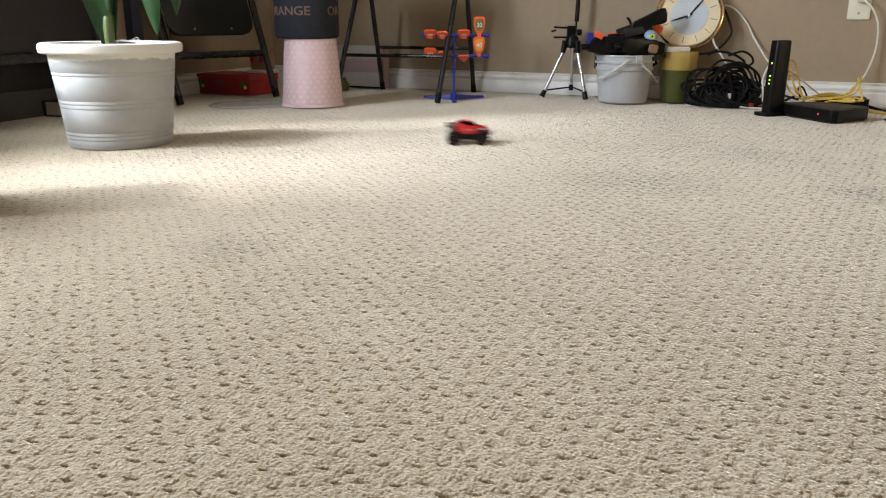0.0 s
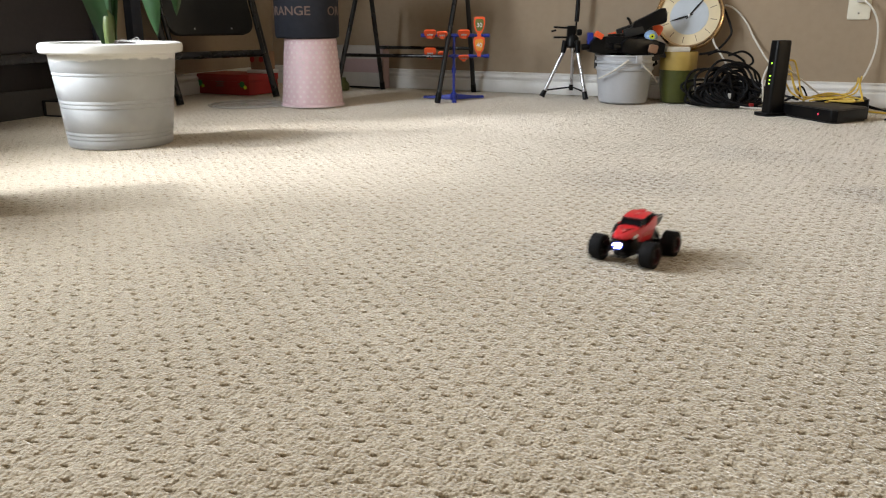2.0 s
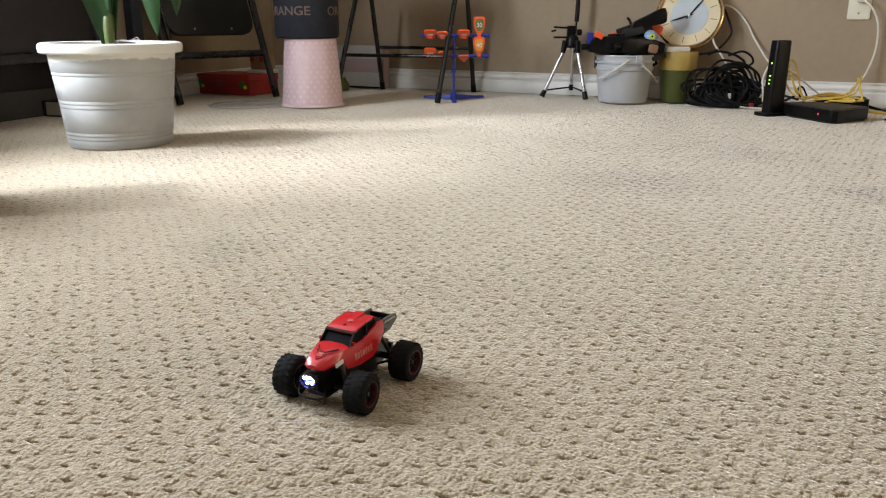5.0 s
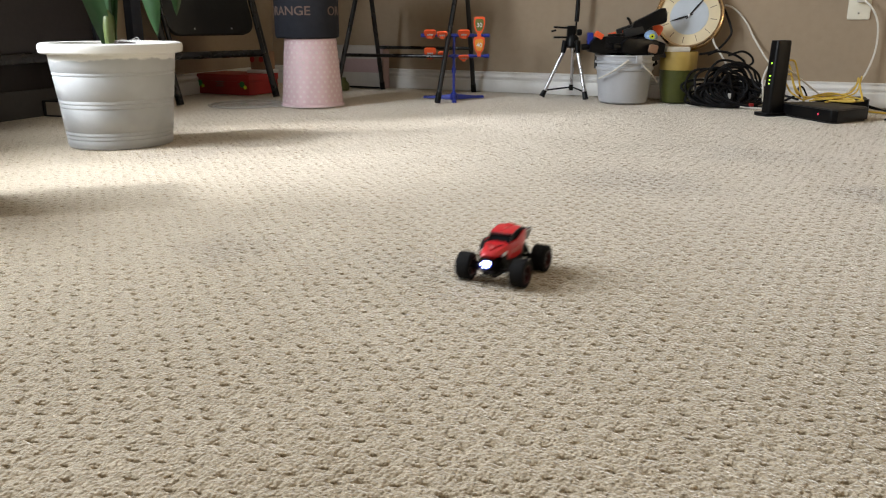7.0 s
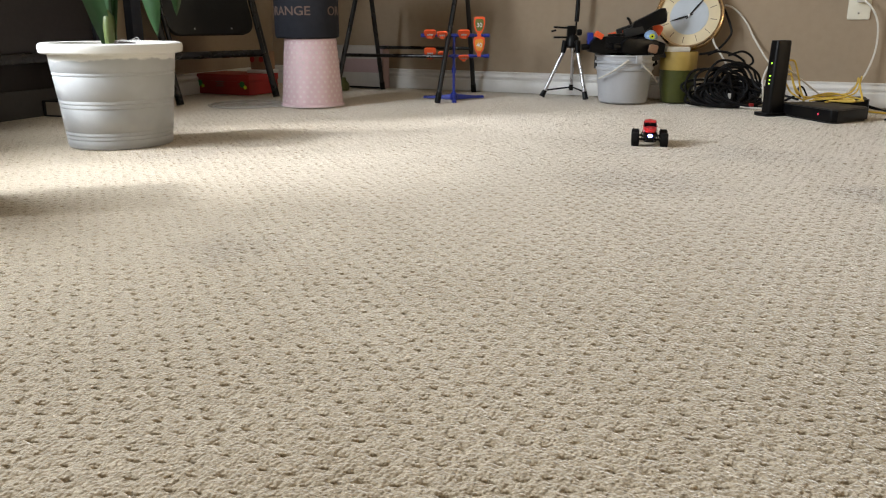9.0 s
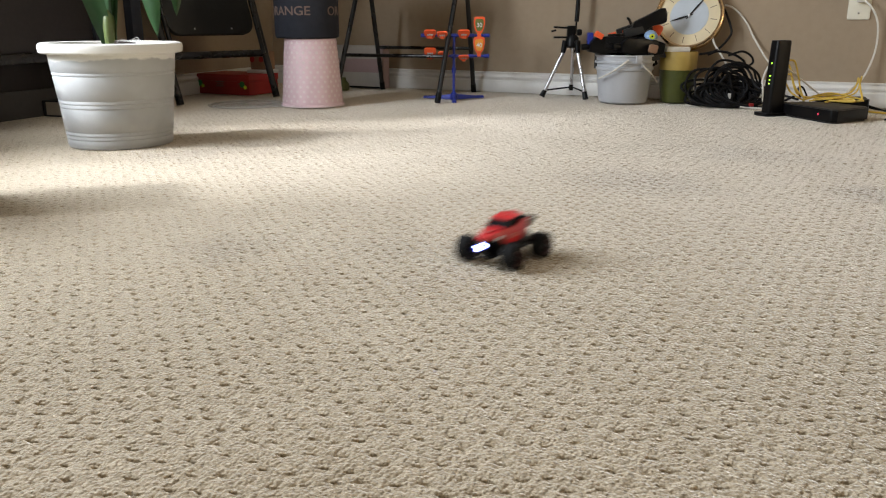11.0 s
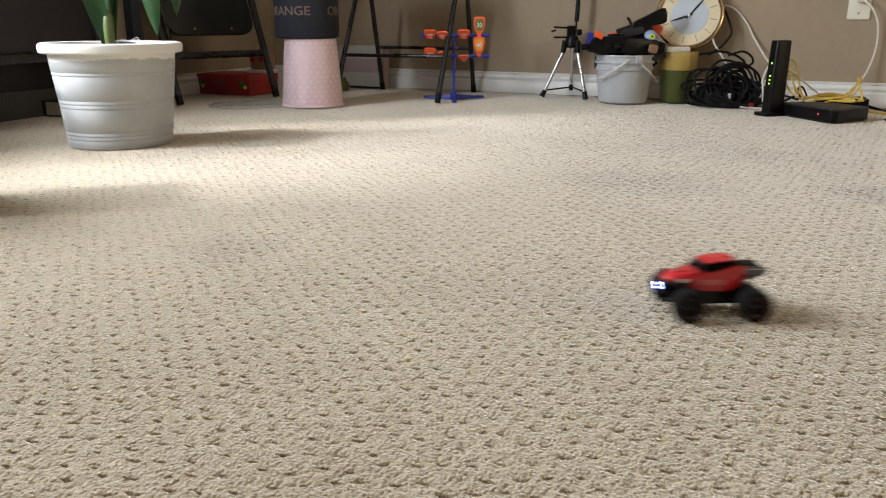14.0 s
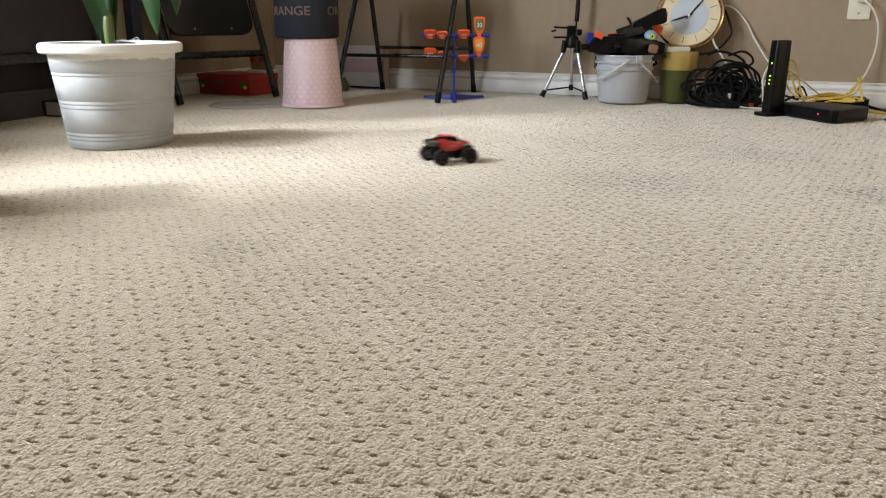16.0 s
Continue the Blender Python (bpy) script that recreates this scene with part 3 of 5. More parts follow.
    for x in (0.0369, -0.0369):
        for s in (1, -1):
            w = new("wheel")
            w.parent = car
            w.location = (x, 0.0367 * s, 0.0180)
            if first is None:
                h = WID / 2
                tyre = lathe([(R * 0.62, -h), (R * 0.78, -h * 1.04), (R * 0.90, -h * 0.92), (R * 0.965, -h * 0.60), (R * 0.98, 0), (R * 0.965, h * 0.60), (R * 0.90, h * 0.92), (R * 0.78, h * 1.04), (R * 0.62, h), (R * 0.60, h * 0.5), (R * 0.60, -h * 0.5), (R * 0.62, -h)], 40, cap=False)
                tyre.transform(lay)
                for k in range(20):
                    a = 2 * math.pi * k / 20
                    for row, (yy, da) in enumerate(((-0.0060, 0), (0.0, 0.5), (0.0060, 0))):
                        add(tyre, box(0.0028, 0.0050, 0.0009, bevel=0.0003, seg=1, turn=Matrix.Rotation(a + da * math.pi / 10, 4, "Y") @ pose(0, yy, R * 0.965, 0, 0, (18, 0, -18)[row])))
                rim = lathe([(R * 0.60, -h * 0.62), (R * 0.63, -h * 1.0), (R * 0.56, -h * 0.98), (R * 0.52, -h * 0.60), (R * 0.50, h * 0.60), (R * 0.56, h * 0.98), (R * 0.63, h * 1.0), (R * 0.60, h * 0.62)], 32, cap=False)
                rim.transform(lay)
                disc = lathe([(R * 0.52, -0.0035), (R * 0.20, -0.0055), (R * 0.20, 0.0055), (R * 0.52, 0.0035)], 24)
                disc.transform(lay)
                for k in range(6):
                    for side in (-1, 1):
                        add(disc, box(0.0022, 0.0022, R * 0.36, bevel=0.0004, seg=1, turn=Matrix.Rotation(math.pi * k / 3, 4, "Y") @ pose(0, side * 0.0055, R * 0.34)))
                hub = lathe([(0.0016, -h * 0.75), (0.0022, -h * 0.7), (0.0022, h * 0.7), (0.0016, h * 0.75)], 12)
                hub.transform(lay)
                first = (part("tyre", tyre, RUBBER, w, "knobbly black rubber tyre"), part("rim", rim, DEEPRED, w, "dark red rim ring"), part("spokes", disc, PLASTIC, w), part("hub", hub, DULL, w, "small metal hub"))
            else:
                for src in first:
                    o = src.copy()
                    scene.collection.objects.link(o)
                    o.parent = w
            wheels.append((w, x, 0.0367 * s))
    return car, wheels


CAR, WHEELS = toy_car()


# ---- potted plant ----
POT_AT = (-0.861, 2.125, 0)


def planter():
    t = holder("planter", pose(*POT_AT), "large white ribbed plastic planter on the carpet", "plant pot")
    prof = [(0.0, 0.004), (0.118, 0.0), (0.129, 0.003), (0.132, 0.012)]
    def wall_r(z):
        return 0.131 + 0.025 * (z / 0.235) ** 1.15
    for zc in (0.024, 0.034, 0.044, 0.103, 0.114, 0.124, 0.184, 0.193):
        prof += [(wall_r(zc - 0.004), zc - 0.0026), (wall_r(zc) - 0.0012, zc - 0.0010), (wall_r(zc) - 0.0012, zc + 0.0008), (wall_r(zc + 0.004), zc + 0.0026)]
    prof += [(0.154, 0.222), (0.155, 0.236), (0.171, 0.238), (0.175, 0.242), (0.176, 0.254), (0.174, 0.261), (0.169, 0.264), (0.159, 0.263), (0.155, 0.257), (0.151, 0.235), (0.146, 0.225)]
    part("pot_body", lathe(prof, 96, cap=False), POT, t)
    soil = lathe([(0.0, 0.250), (0.06, 0.2505), (0.12, 0.246), (0.152, 0.243)], 60, cap=False)
    for v in soil.verts:
        v.co.z += 0.006 * noise.noise(v.co * 40)
    part("soil", soil, SOIL, t, "dark potting soil")
    part("potting_chip", box(0.05, 0.02, 0.012, (0.075, -0.10, 0.262), 0.003, turn=pose(0, 0, 0, 4, 6, 20)), SOIL, t, "dark bark chip")


def leaf_blade(base, tip, width, bend, twist):
    """A strap leaf with a keel, from base to tip, that bows by bend."""
    bm = bmesh.new()
    base, tip, bend = Vector(base), Vector(tip), Vector(bend)
    n, rows = 14, []
    along = (tip - base).normalized()
    side0 = Vector((1, 0, 0))
    side0 = (side0 - along * side0.dot(along)).normalized()
    side0 = Matrix.Rotation(radians(twist), 3, along) @ side0
    for i in range(n + 1):
        t = i / n
        p = base.lerp(tip, t) + bend * math.sin(math.pi * t)
        w = width * (0.55 + 0.45 * math.sin(math.pi * min(1, t * 1.1))) * (1 - t ** 9) + 0.0008
        keel = side0.cross(along) * (-0.25 * w)
        th = side0.cross(along) * 0.0012
        rows.append([bm.verts.new(p + o) for o in (-side0 * w, -side0 * w * 0.5 + keel * 0.7, keel, side0 * w * 0.5 + keel * 0.7, side0 * w, side0 * w * 0.5 + keel * 0.7 + th, keel + th * 1.5, -side0 * w * 0.5 + keel * 0.7 + th)])
    for a, b in zip(rows, rows[1:]):
        for k in range(8):
            bm.faces.new((a[k], a[(k + 1) % 8], b[(k + 1) % 8], b[k]))
    bm.faces.new(rows[0])
    bm.faces.new(rows[-1])
    return bm


def plant():
    t = holder("plant", pose(POT_AT[0], POT_AT[1], 0.2), "broad green strap-leaved plant growing in the planter", "plant")
    # local: camera side is -y
    part("stem", loft([[(0.0 + 0.013 * k * math.cos(a), 0.016 * k * math.sin(a), z) for a in [2 * math.pi * i / 16 for i in range(16)]] for z, k in ((0.04, 1.0), (0.07, 1.15), (0.10, 1.25), (0.125, 1.1), (0.145, 0.5))]), STEM, t, "pale green sheathed stem")
    for b, tip, w, bend, tw in (((-0.004, -0.008, 0.06), (-0.055, -0.04, 0.42), 0.027, (-0.005, -0.01, 0), 10), ((0.006, -0.004, 0.06), (0.03, 0.03, 0.45), 0.020, (0.0, 0, 0), -25),
                                ((-0.008, 0.002, 0.07), (-0.075, 0.05, 0.40), 0.022, (-0.006, 0, 0), 30), ((0.003, 0.0, 0.09), (-0.01, 0.02, 0.5), 0.018, (0, 0, 0), -40)):
        part("leaf", leaf_blade(b, tip, w, bend, tw), LEAF, t)
    # two long leaves that arch over and hang by the rim
    part("leaf", leaf_blade((0.09, -0.03, 0.30), (0.139, -0.05, 0.081), 0.025, (0.012, -0.006, 0.0), 12), LEAF, t, "drooping leaf tip")
    part("leaf", leaf_blade((0.15, 0.02, 0.32), (0.176, 0.0, 0.130), 0.019, (0.012, 0, 0), -20), LEAF, t, "drooping leaf tip")
    part("leaf_arch", tube([(0.006, 0, 0.13), (0.02, -0.01, 0.25), (0.05, -0.02, 0.36), (0.09, -0.03, 0.30)], (0.006, 0.010), 8, 8), LEAF, t)
    part("leaf_arch", tube([(0.006, 0.004, 0.13), (0.03, 0.01, 0.27), (0.09, 0.015, 0.40), (0.15, 0.02, 0.32)], (0.006, 0.009), 8, 8), LEAF, t)


planter()
plant()
tie = part("wire_tie", tube([(0, 0, 0), (0.012, 0.006, 0.010), (0.03, 0.0, 0.004), (0.045, 0.01, 0.013), (0.06, 0.0, 0.006), (0.07, -0.008, 0.002), (0.05, -0.004, 0.009), (0.02, 0.012, 0.005)], 0.0009, 6, 5), CLEAR)
tie.matrix_world = pose(POT_AT[0] + 0.075, POT_AT[1] - 0.155, 0.265)
tagged(tie, "clear plastic wire tie lying on the planter rim", "wire tie")


# ---- pink bin upside down, with a navy box on it ----
PINK_AT = (-0.506, 3.126, 0)


def pink_bin():
    t = holder("waste_bin", pose(*PINK_AT), "pale pink polka dot waste bin standing upside down", "waste bin")
    part("bin_body", lathe([(0.118, 0.0), (0.121, 0.002), (0.121, 0.008), (0.117, 0.010), (0.0985, 0.246), (0.096, 0.251), (0.088, 0.252), (0, 0.252)], 72), PINK, t)
    part("bin_rim", lathe([(0.118, 0.0), (0.1225, 0.001), (0.1225, 0.005), (0.118, 0.006)], 72, cap=False), PALEPINK, t)
    dots = bmesh.new()
    for row in range(13):
        z = 0.024 + 0.0178 * row
        r = 0.1170 + (0.0985 - 0.1170) * (z - 0.01) / 0.236 + 0.0006
        n = 26
        for k in range(n):
            a = 2 * math.pi * (k + 0.5 * (row % 2)) / n
            c = Matrix.Rotation(a, 4, "Z") @ pose(r, 0, z, 0, 86, 0)
            ring = [dots.verts.new(c @ Vector((0.0057 * math.cos(j * math.pi / 5), 0.0057 * math.sin(j * math.pi / 5), 0))) for j in range(10)]
            dots.faces.new(ring)
    tagged(part("polka_dots", dots, PALEPINK, t, "white printed dots", smooth=False), kind="stuff")


def navy_box():
    t = holder("fabric_drum", pose(PINK_AT[0] - 0.012, PINK_AT[1] + 0.01, 0.2525, 0, 0, 0), "dark navy drum with tan lettering on the upturned bin", "storage drum")
    part("drum_body", lathe([(0.112, 0.0), (0.119, 0.004), (0.121, 0.02), (0.121, 0.30), (0.117, 0.31), (0, 0.312)], 72), NAVY, t)
    for text, start in (("ORANGE", -81), ("ORANGE", 49)):
        bm = lettering(text, 0.046, 0.0004)
        left, right = min(v.co.x for v in bm.verts), max(v.co.x for v in bm.verts)
        for v in bm.verts:
            a = (v.co.x - left) / (right - left) * radians(97) + radians(start)
            v.co = ((0.1212 + v.co.z) * math.sin(a), -(0.1212 + v.co.z) * math.cos(a), 0.097 + 0.97 * v.co.y)
        part("lettering", bm, TAN, t, "tan printed lettering", smooth=False)


pink_bin()
navy_box()


# a low stool just beside the field of view, known by its shadow on the carpet
stool = holder("footstool", pose(-0.955, 1.345, 0, 0, 0, 15), "low dark upholstered footstool beside the planter", "footstool")
part("cushion", box(0.28, 0.22, 0.11, (0, 0, 0.195), 0.03, 3), VINYL, stool)
part("stool_frame", box(0.26, 0.20, 0.10, (0, 0, 0.095), 0.005), WOODDARK, stool)
for sx in (-1, 1):
    for sy in (-1, 1):
        part("leg", tube([(0.100 * sx, 0.072 * sy, 0), (0.098 * sx, 0.070 * sy, 0.06)], (0.012, 0.016), 10), WOODDARK, stool)


# a low bench under the window, just beside the field of view, known by its shadow
bench = holder("low_bench", pose(-1.45, 1.93, 0, 0, 0, -18), "low dark wooden bench under the window", "bench")
part("bench_top", prism(rounded(0.36, 0.34, 0.02), 0.035, 0.006, "z"), WOODDARK, bench, m=Matrix.Translation((0, 0, 0.345)))
part("bench_frame", box(0.32, 0.30, 0.27, (0, 0, 0.192), 0.006), WOODDARK, bench)
for sx in (-1, 1):
    for sy in (-1, 1):
        part("leg", box(0.03, 0.03, 0.06, (0.135 * sx, 0.125 * sy, 0.030), 0.003), WOODDARK, bench)


# ---- folding chairs ----
def rod(name, a, b, r, parent, material=None, foot=False):
    p = part(name, tube([a, b], r, 12), material or BLACK, parent)
    return p


def open_chair():
    """Stands open: two front and two back legs that cross at the sides, with a bar between each pair."""
    t = holder("folding_chair", pose(-0.155, 3.53, 0), "open black metal folding chair on the carpet", "folding chair", "folding chairs")
    o = Vector((0.155, -3.53, 0))
    fr, fl = Vector((-0.022, 3.213, 0.006)) + o, Vector((-0.451, 3.371, 0.006)) + o
    br, bl = Vector((0.141, 3.71, 0.006)) + o, Vector((-0.289, 3.865, 0.006)) + o
    up_f = Vector((0.073, 0.223, 0.399)) / 0.399   # slope of the front pair as it rises
    up_b = Vector((-0.035, -0.105, 0.401)) / 0.401
    for name, foot, up, top in (("front_leg", fr, up_f, 0.80), ("front_leg", fl, up_f, 0.80), ("back_leg", br, up_b, 0.46), ("back_leg", bl, up_b, 0.46)):
        leg = rod(name, foot, foot + up * top, 0.0105, t)
        part("foot_cap", tube([foot - up * 0.004, foot + up * 0.03], 0.0125, 12), PLASTIC, leg, "black rubber foot cap")
    rod("front_bar", fr + up_f * 0.17, fl + up_f * 0.17, 0.0075, t)
    rod("back_bar", br + up_b * 0.19, bl + up_b * 0.19, 0.0075, t)
    c = (fr + fl + br + bl) / 4
    ang = math.degrees(math.atan2((fr - fl).y, (fr - fl).x))
    part("seat", prism(rounded(0.41, 0.39, 0.06), 0.03, 0.008, "z"), VINYL, t, "black padded seat", m=pose(c.x, c.y, 0.455, 0, 0, ang))
    mid = (fr + fl) / 2 + up_f * 0.73
    part("backrest", prism(rounded(0.40, 0.18, 0.05), 0.02, 0.006), VINYL, t, "black padded backrest", m=pose(mid.x, mid.y, mid.z, -30, 0, ang))


def folded_chair():
    """Leans folded against the window wall, its seat hanging flat between the legs."""
    t = holder("folding_chair", pose(-0.877, 3.283, 0), "folded black metal chair leaning on the window wall", "folding chair", "folding chairs")
    o = Vector((0.877, -3.283, 0))
    r, l = Vector((-0.716, 3.455, 0.006)) + o, Vector((-1.018, 3.108, 0.006)) + o
    up = Vector((-0.094, 0.047, 0.398)) / 0.398
    for foot in (r, l):
        leg = rod("leg", foot, foot + up * 0.88, 0.0145, t)
        part("foot_cap", tube([foot - up * 0.004, foot + up * 0.03], 0.0145, 12), PLASTIC, leg, "black rubber foot cap")
        side = (l - r).normalized() * (0.020 if foot == r else -0.020)
        rod("inner_leg", foot + side + up * 0.17 + Vector((0.012, -0.006, 0)), foot + side + up * 0.84 + Vector((0.012, -0.006, 0)), 0.009, t)
    rod("cross_bar", r + up * 0.178, l + up * 0.178, 0.0145, t)
    wide = (l - r).normalized()
    lean = up.normalized()
    face = wide.cross(lean).normalized()
    mid = (r + l) / 2 + up * 0.456
    m = Matrix((( *[wide.x], face.x, lean.x, mid.x), (wide.y, face.y, lean.y, mid.y), (wide.z, face.z, lean.z, mid.z), (0, 0, 0, 1)))
    part("seat", prism(rounded(0.40, 0.42, 0.055), 0.028, 0.008), VINYL, t, "black padded seat hung flat", m=m)
    part("backrest", prism(rounded(0.40, 0.15, 0.05), 0.02, 0.006), VINYL, t, m=m @ Matrix.Translation((0, 0, 0.33)))
    for x in (-0.085, 0.085):
        part("screw", lathe([(0.004, 0), (0.004, 0.0015), (0.002, 0.003), (0, 0.003)], 12), CHROME, t, "bright screw head", m=m @ pose(x, -0.0135, -0.187, 90, 0, 0))
        part("screw", lathe([(0.004, 0), (0.004, 0.0015), (0.002, 0.003), (0, 0.003)], 12), CHROME, t, "bright screw head", m=m @ pose(x, 0.0135, -0.187, -90, 0, 0))


open_chair()
folded_chair()


AMBER = mat("amber_print", (0.88, 0.36, 0.05), 0.5, scale=120, vary=0.08)


# ---- blue target stand with orange targets ----
def target_stand():
    t = holder("target_stand", pose(0.045, 3.358, 0), "blue plastic toy target stand with orange flip targets", "toy target")
    part("post", tube([(0, 0, 0.015), (0, 0, 0.262)], 0.0056, 10), BLUE, t)
    part("collar", tube([(0, 0, 0.108), (0, 0, 0.130)], 0.0085, 10), BLUE, t)
    part("base_hub", lathe([(0.016, 0.0), (0.018, 0.004), (0.013, 0.022), (0.008, 0.03), (0, 0.03)], 20), BLUE, t)
    for dx, dy in ((-0.124, 0.07), (0.124, 0.085), (0.0, -0.14)):
        d = Vector((dx, dy, 0)).normalized()
        part("foot", loft([[(p.x - d.y * w, p.y + d.x * w, 0), (p.x + d.y * w, p.y - d.x * w, 0), (p.x + d.y * w * 0.6, p.y - d.x * w * 0.6, h), (p.x - d.y * w * 0.6, p.y + d.x * w * 0.6, h)] for p, w, h in
                           ((d * 0.01, 0.012, 0.022), (Vector((dx, dy, 0)) * 0.6, 0.009, 0.012), (Vector((dx, dy, 0)), 0.011, 0.009))]), BLUE, t)
    for z in (0.258, 0.176):
        part("cross_bar", tube([(-0.124, 0, z), (0.134, 0, z)], 0.0052, 10), BLUE, t)
        for x in (-0.124, -0.055, 0.0, 0.07, 0.134):
            part("bar_joint", tube([(x - 0.011, 0, z), (x + 0.011, 0, z)], 0.0078, 10), BLUE, t)
    shield = [(0.022, 0.030), (0.014, 0.034), (-0.014, 0.034), (-0.022, 0.030), (-0.024, 0.010), (-0.018, -0.018), (-0.009, -0.031), (0.009, -0.031), (0.018, -0.018), (0.024, 0.010)]
    for x, z, text, face in ((0.103, 0.298, "30", TARGETGREEN), (0.103, 0.219, "40", AMBER)):
        g = part("target", prism(shield, 0.007, 0.0018), ORANGE, t, "upright orange target", m=pose(x, -0.006, z))
        part("target_face", prism([(a * 0.72, b * 0.72) for a, b in shield], 0.002), face, g, m=pose(x, -0.0100, z))
        part("number", lettering(text, 0.024, 0.0006), WHITE, g, "white number", smooth=False, m=pose(x, -0.0115, z) @ STAND)
        part("target_clip", box(0.016, 0.014, 0.020, (x, 0, z - 0.036), 0.003), ORANGE, g)
    # flipped-down targets, seen on edge
    for x, z, w, tilt in ((-0.098, 0.272, 0.050, 50), (-0.048, 0.270, 0.044, 58), (0.040, 0.272, 0.050, 52), (-0.098, 0.196, 0.050, 34), (-0.044, 0.190, 0.046, 58), (0.040, 0.180, 0.044, 68)):
        k = w / 0.048
        m = pose(x, -0.010, z - 0.010, tilt, 0, 0)
        g = part("target", prism([(a * k, b * k * 0.8) for a, b in shield], 0.007, 0.0018), ORANGE, t, "flipped orange target", m=m)
        part("target_clip", box(0.016, 0.014, 0.020, (x, 0, z - 0.016), 0.003), ORANGE, g)
        for j in (-1, 0, 1):
            part("number_bar", box(0.006, 0.001, 0.010, (0.008 * j, -0.0040, 0.002)), WHITE, g, m=m)


target_stand()


# ---- small tripod ----
def tripod():
    t = holder("tripod", pose(0.533, 3.47, 0), "small silver tripod with a black phone clamp", "tripod")
    o = Vector((0.533, 3.47, 0))
    hub = Vector((0.015, 0.0, 0.215))
    for foot in ((0.425, 3.462), (0.597, 3.362), (0.578, 3.62)):
        f = Vector((*foot, 0.0)) - o
        top = hub + (f - hub).normalized() * 0.012 + Vector((0.22 * f.x, 0.22 * f.y, 0))
        leg = part("leg", tube([f.lerp(top, 0.10), top], 0.0075, 12), CHROME, t, "silver telescopic leg")
        part("foot", tube([f + Vector((0, 0, 0.002)), f.lerp(top, 0.14)], (0.0125, 0.0095), 12), PLASTIC, leg, "black rubber foot")
        part("leg_clip", tube([f.lerp(top, 0.90), top + Vector((0, 0, 0.03))], (0.0100, 0.0130), 12), PLASTIC, leg)
        part("brace", tube([f.lerp(top, 0.14), (0.022, 0.0, 0.042)], 0.0034, 8), PLASTIC, t)
    part("centre_column", tube([(0.018, 0, 0.035), (0.018, 0, 0.25)], 0.0058, 12), CHROME, t)
    part("column_end", tube([(0.018, 0, 0.028), (0.018, 0, 0.052)], 0.009, 12), PLASTIC, t)
    part("shoulder", lathe([(0.020, 0.205), (0.028, 0.212), (0.028, 0.245), (0.018, 0.258), (0, 0.26)], 24), PLASTIC, t, m=Matrix.Translation((0.014, 0, 0)))
    part("clamp_head", box(0.036, 0.03, 0.048, (0.008, 0, 0.272), 0.006), PLASTIC, t)
    part("clamp_jaw", box(0.062, 0.022, 0.008, (-0.036, 0, 0.288), 0.002, turn=pose(0, 0, 0, 0, 3, 0)), PLASTIC, t)
    part("clamp_jaw", box(0.058, 0.022, 0.008, (-0.036, 0, 0.248), 0.002), PLASTIC, t)
    part("clamp_screw", tube([(-0.076, 0, 0.272), (-0.055, 0, 0.277)], 0.004, 8), PLASTIC, t)
    part("crank", lathe([(0.012, -0.01), (0.014, 0), (0.012, 0.01)], 16), PLASTIC, t, m=pose(0.042, 0, 0.268, 0, 90, 0))
    part("pan_handle", tube([(0.026, 0.0, 0.262), (0.030, 0.0, 0.325), (0.036, 0, 0.50)], 0.0040, 10), PLASTIC, t)
    part("pan_grip", tube([(0.029, 0.0, 0.312), (0.031, 0.0, 0.345), (0.033, 0, 0.41), (0.036, 0, 0.52)], (0.0098, 0.0086), 12), PLASTIC, t)


tripod()


# ---- grey bucket of toy blasters ----
BUCKET_AT = (0.724, 3.241, 0)


def bucket():
    t = holder("bucket", pose(*BUCKET_AT), "grey plastic bucket with a white wire handle", "bucket")
    part("bucket_body", lathe([(0.0, 0.003), (0.094, 0.0), (0.101, 0.004), (0.104, 0.014), (0.116, 0.128), (0.122, 0.130), (0.1225, 0.140), (0.117, 0.142), (0.118, 0.154), (0.1255, 0.156), (0.126, 0.164), (0.120, 0.167), (0.121, 0.180), (0.126, 0.182), (0.126, 0.187), (0.119, 0.188), (0.112, 0.17), (0.098, 0.012), (0, 0.010)], 72, cap=False), BUCKET, t, m=Matrix.Diagonal((0.93, 0.93, 1, 1)))
    for a in (-78, 102):
        part("handle_lug", box(0.022, 0.012, 0.026, (0, 0, 0), 0.003), BUCKET, t, m=Matrix.Rotation(radians(a + 90), 4, "Z") @ pose(0, -0.126, 0.172))
    part("handle_lug", box(0.016, 0.010, 0.020, (0.048, -0.106, 0.150), 0.003), BUCKET, t)
    part("handle", tube([(-0.012, -0.122, 0.172), (-0.045, -0.120, 0.146), (-0.080, -0.104, 0.120), (-0.112, -0.062, 0.098)], 0.0036, 8, 6), CABLEW, t, "white wire bail handle")
    part("handle", tube([(0.046, -0.116, 0.150), (0.078, -0.108, 0.122), (0.105, -0.080, 0.098), (0.128, -0.03, 0.078)], 0.0030, 8, 6), CABLEW, t, "white wire bail handle")


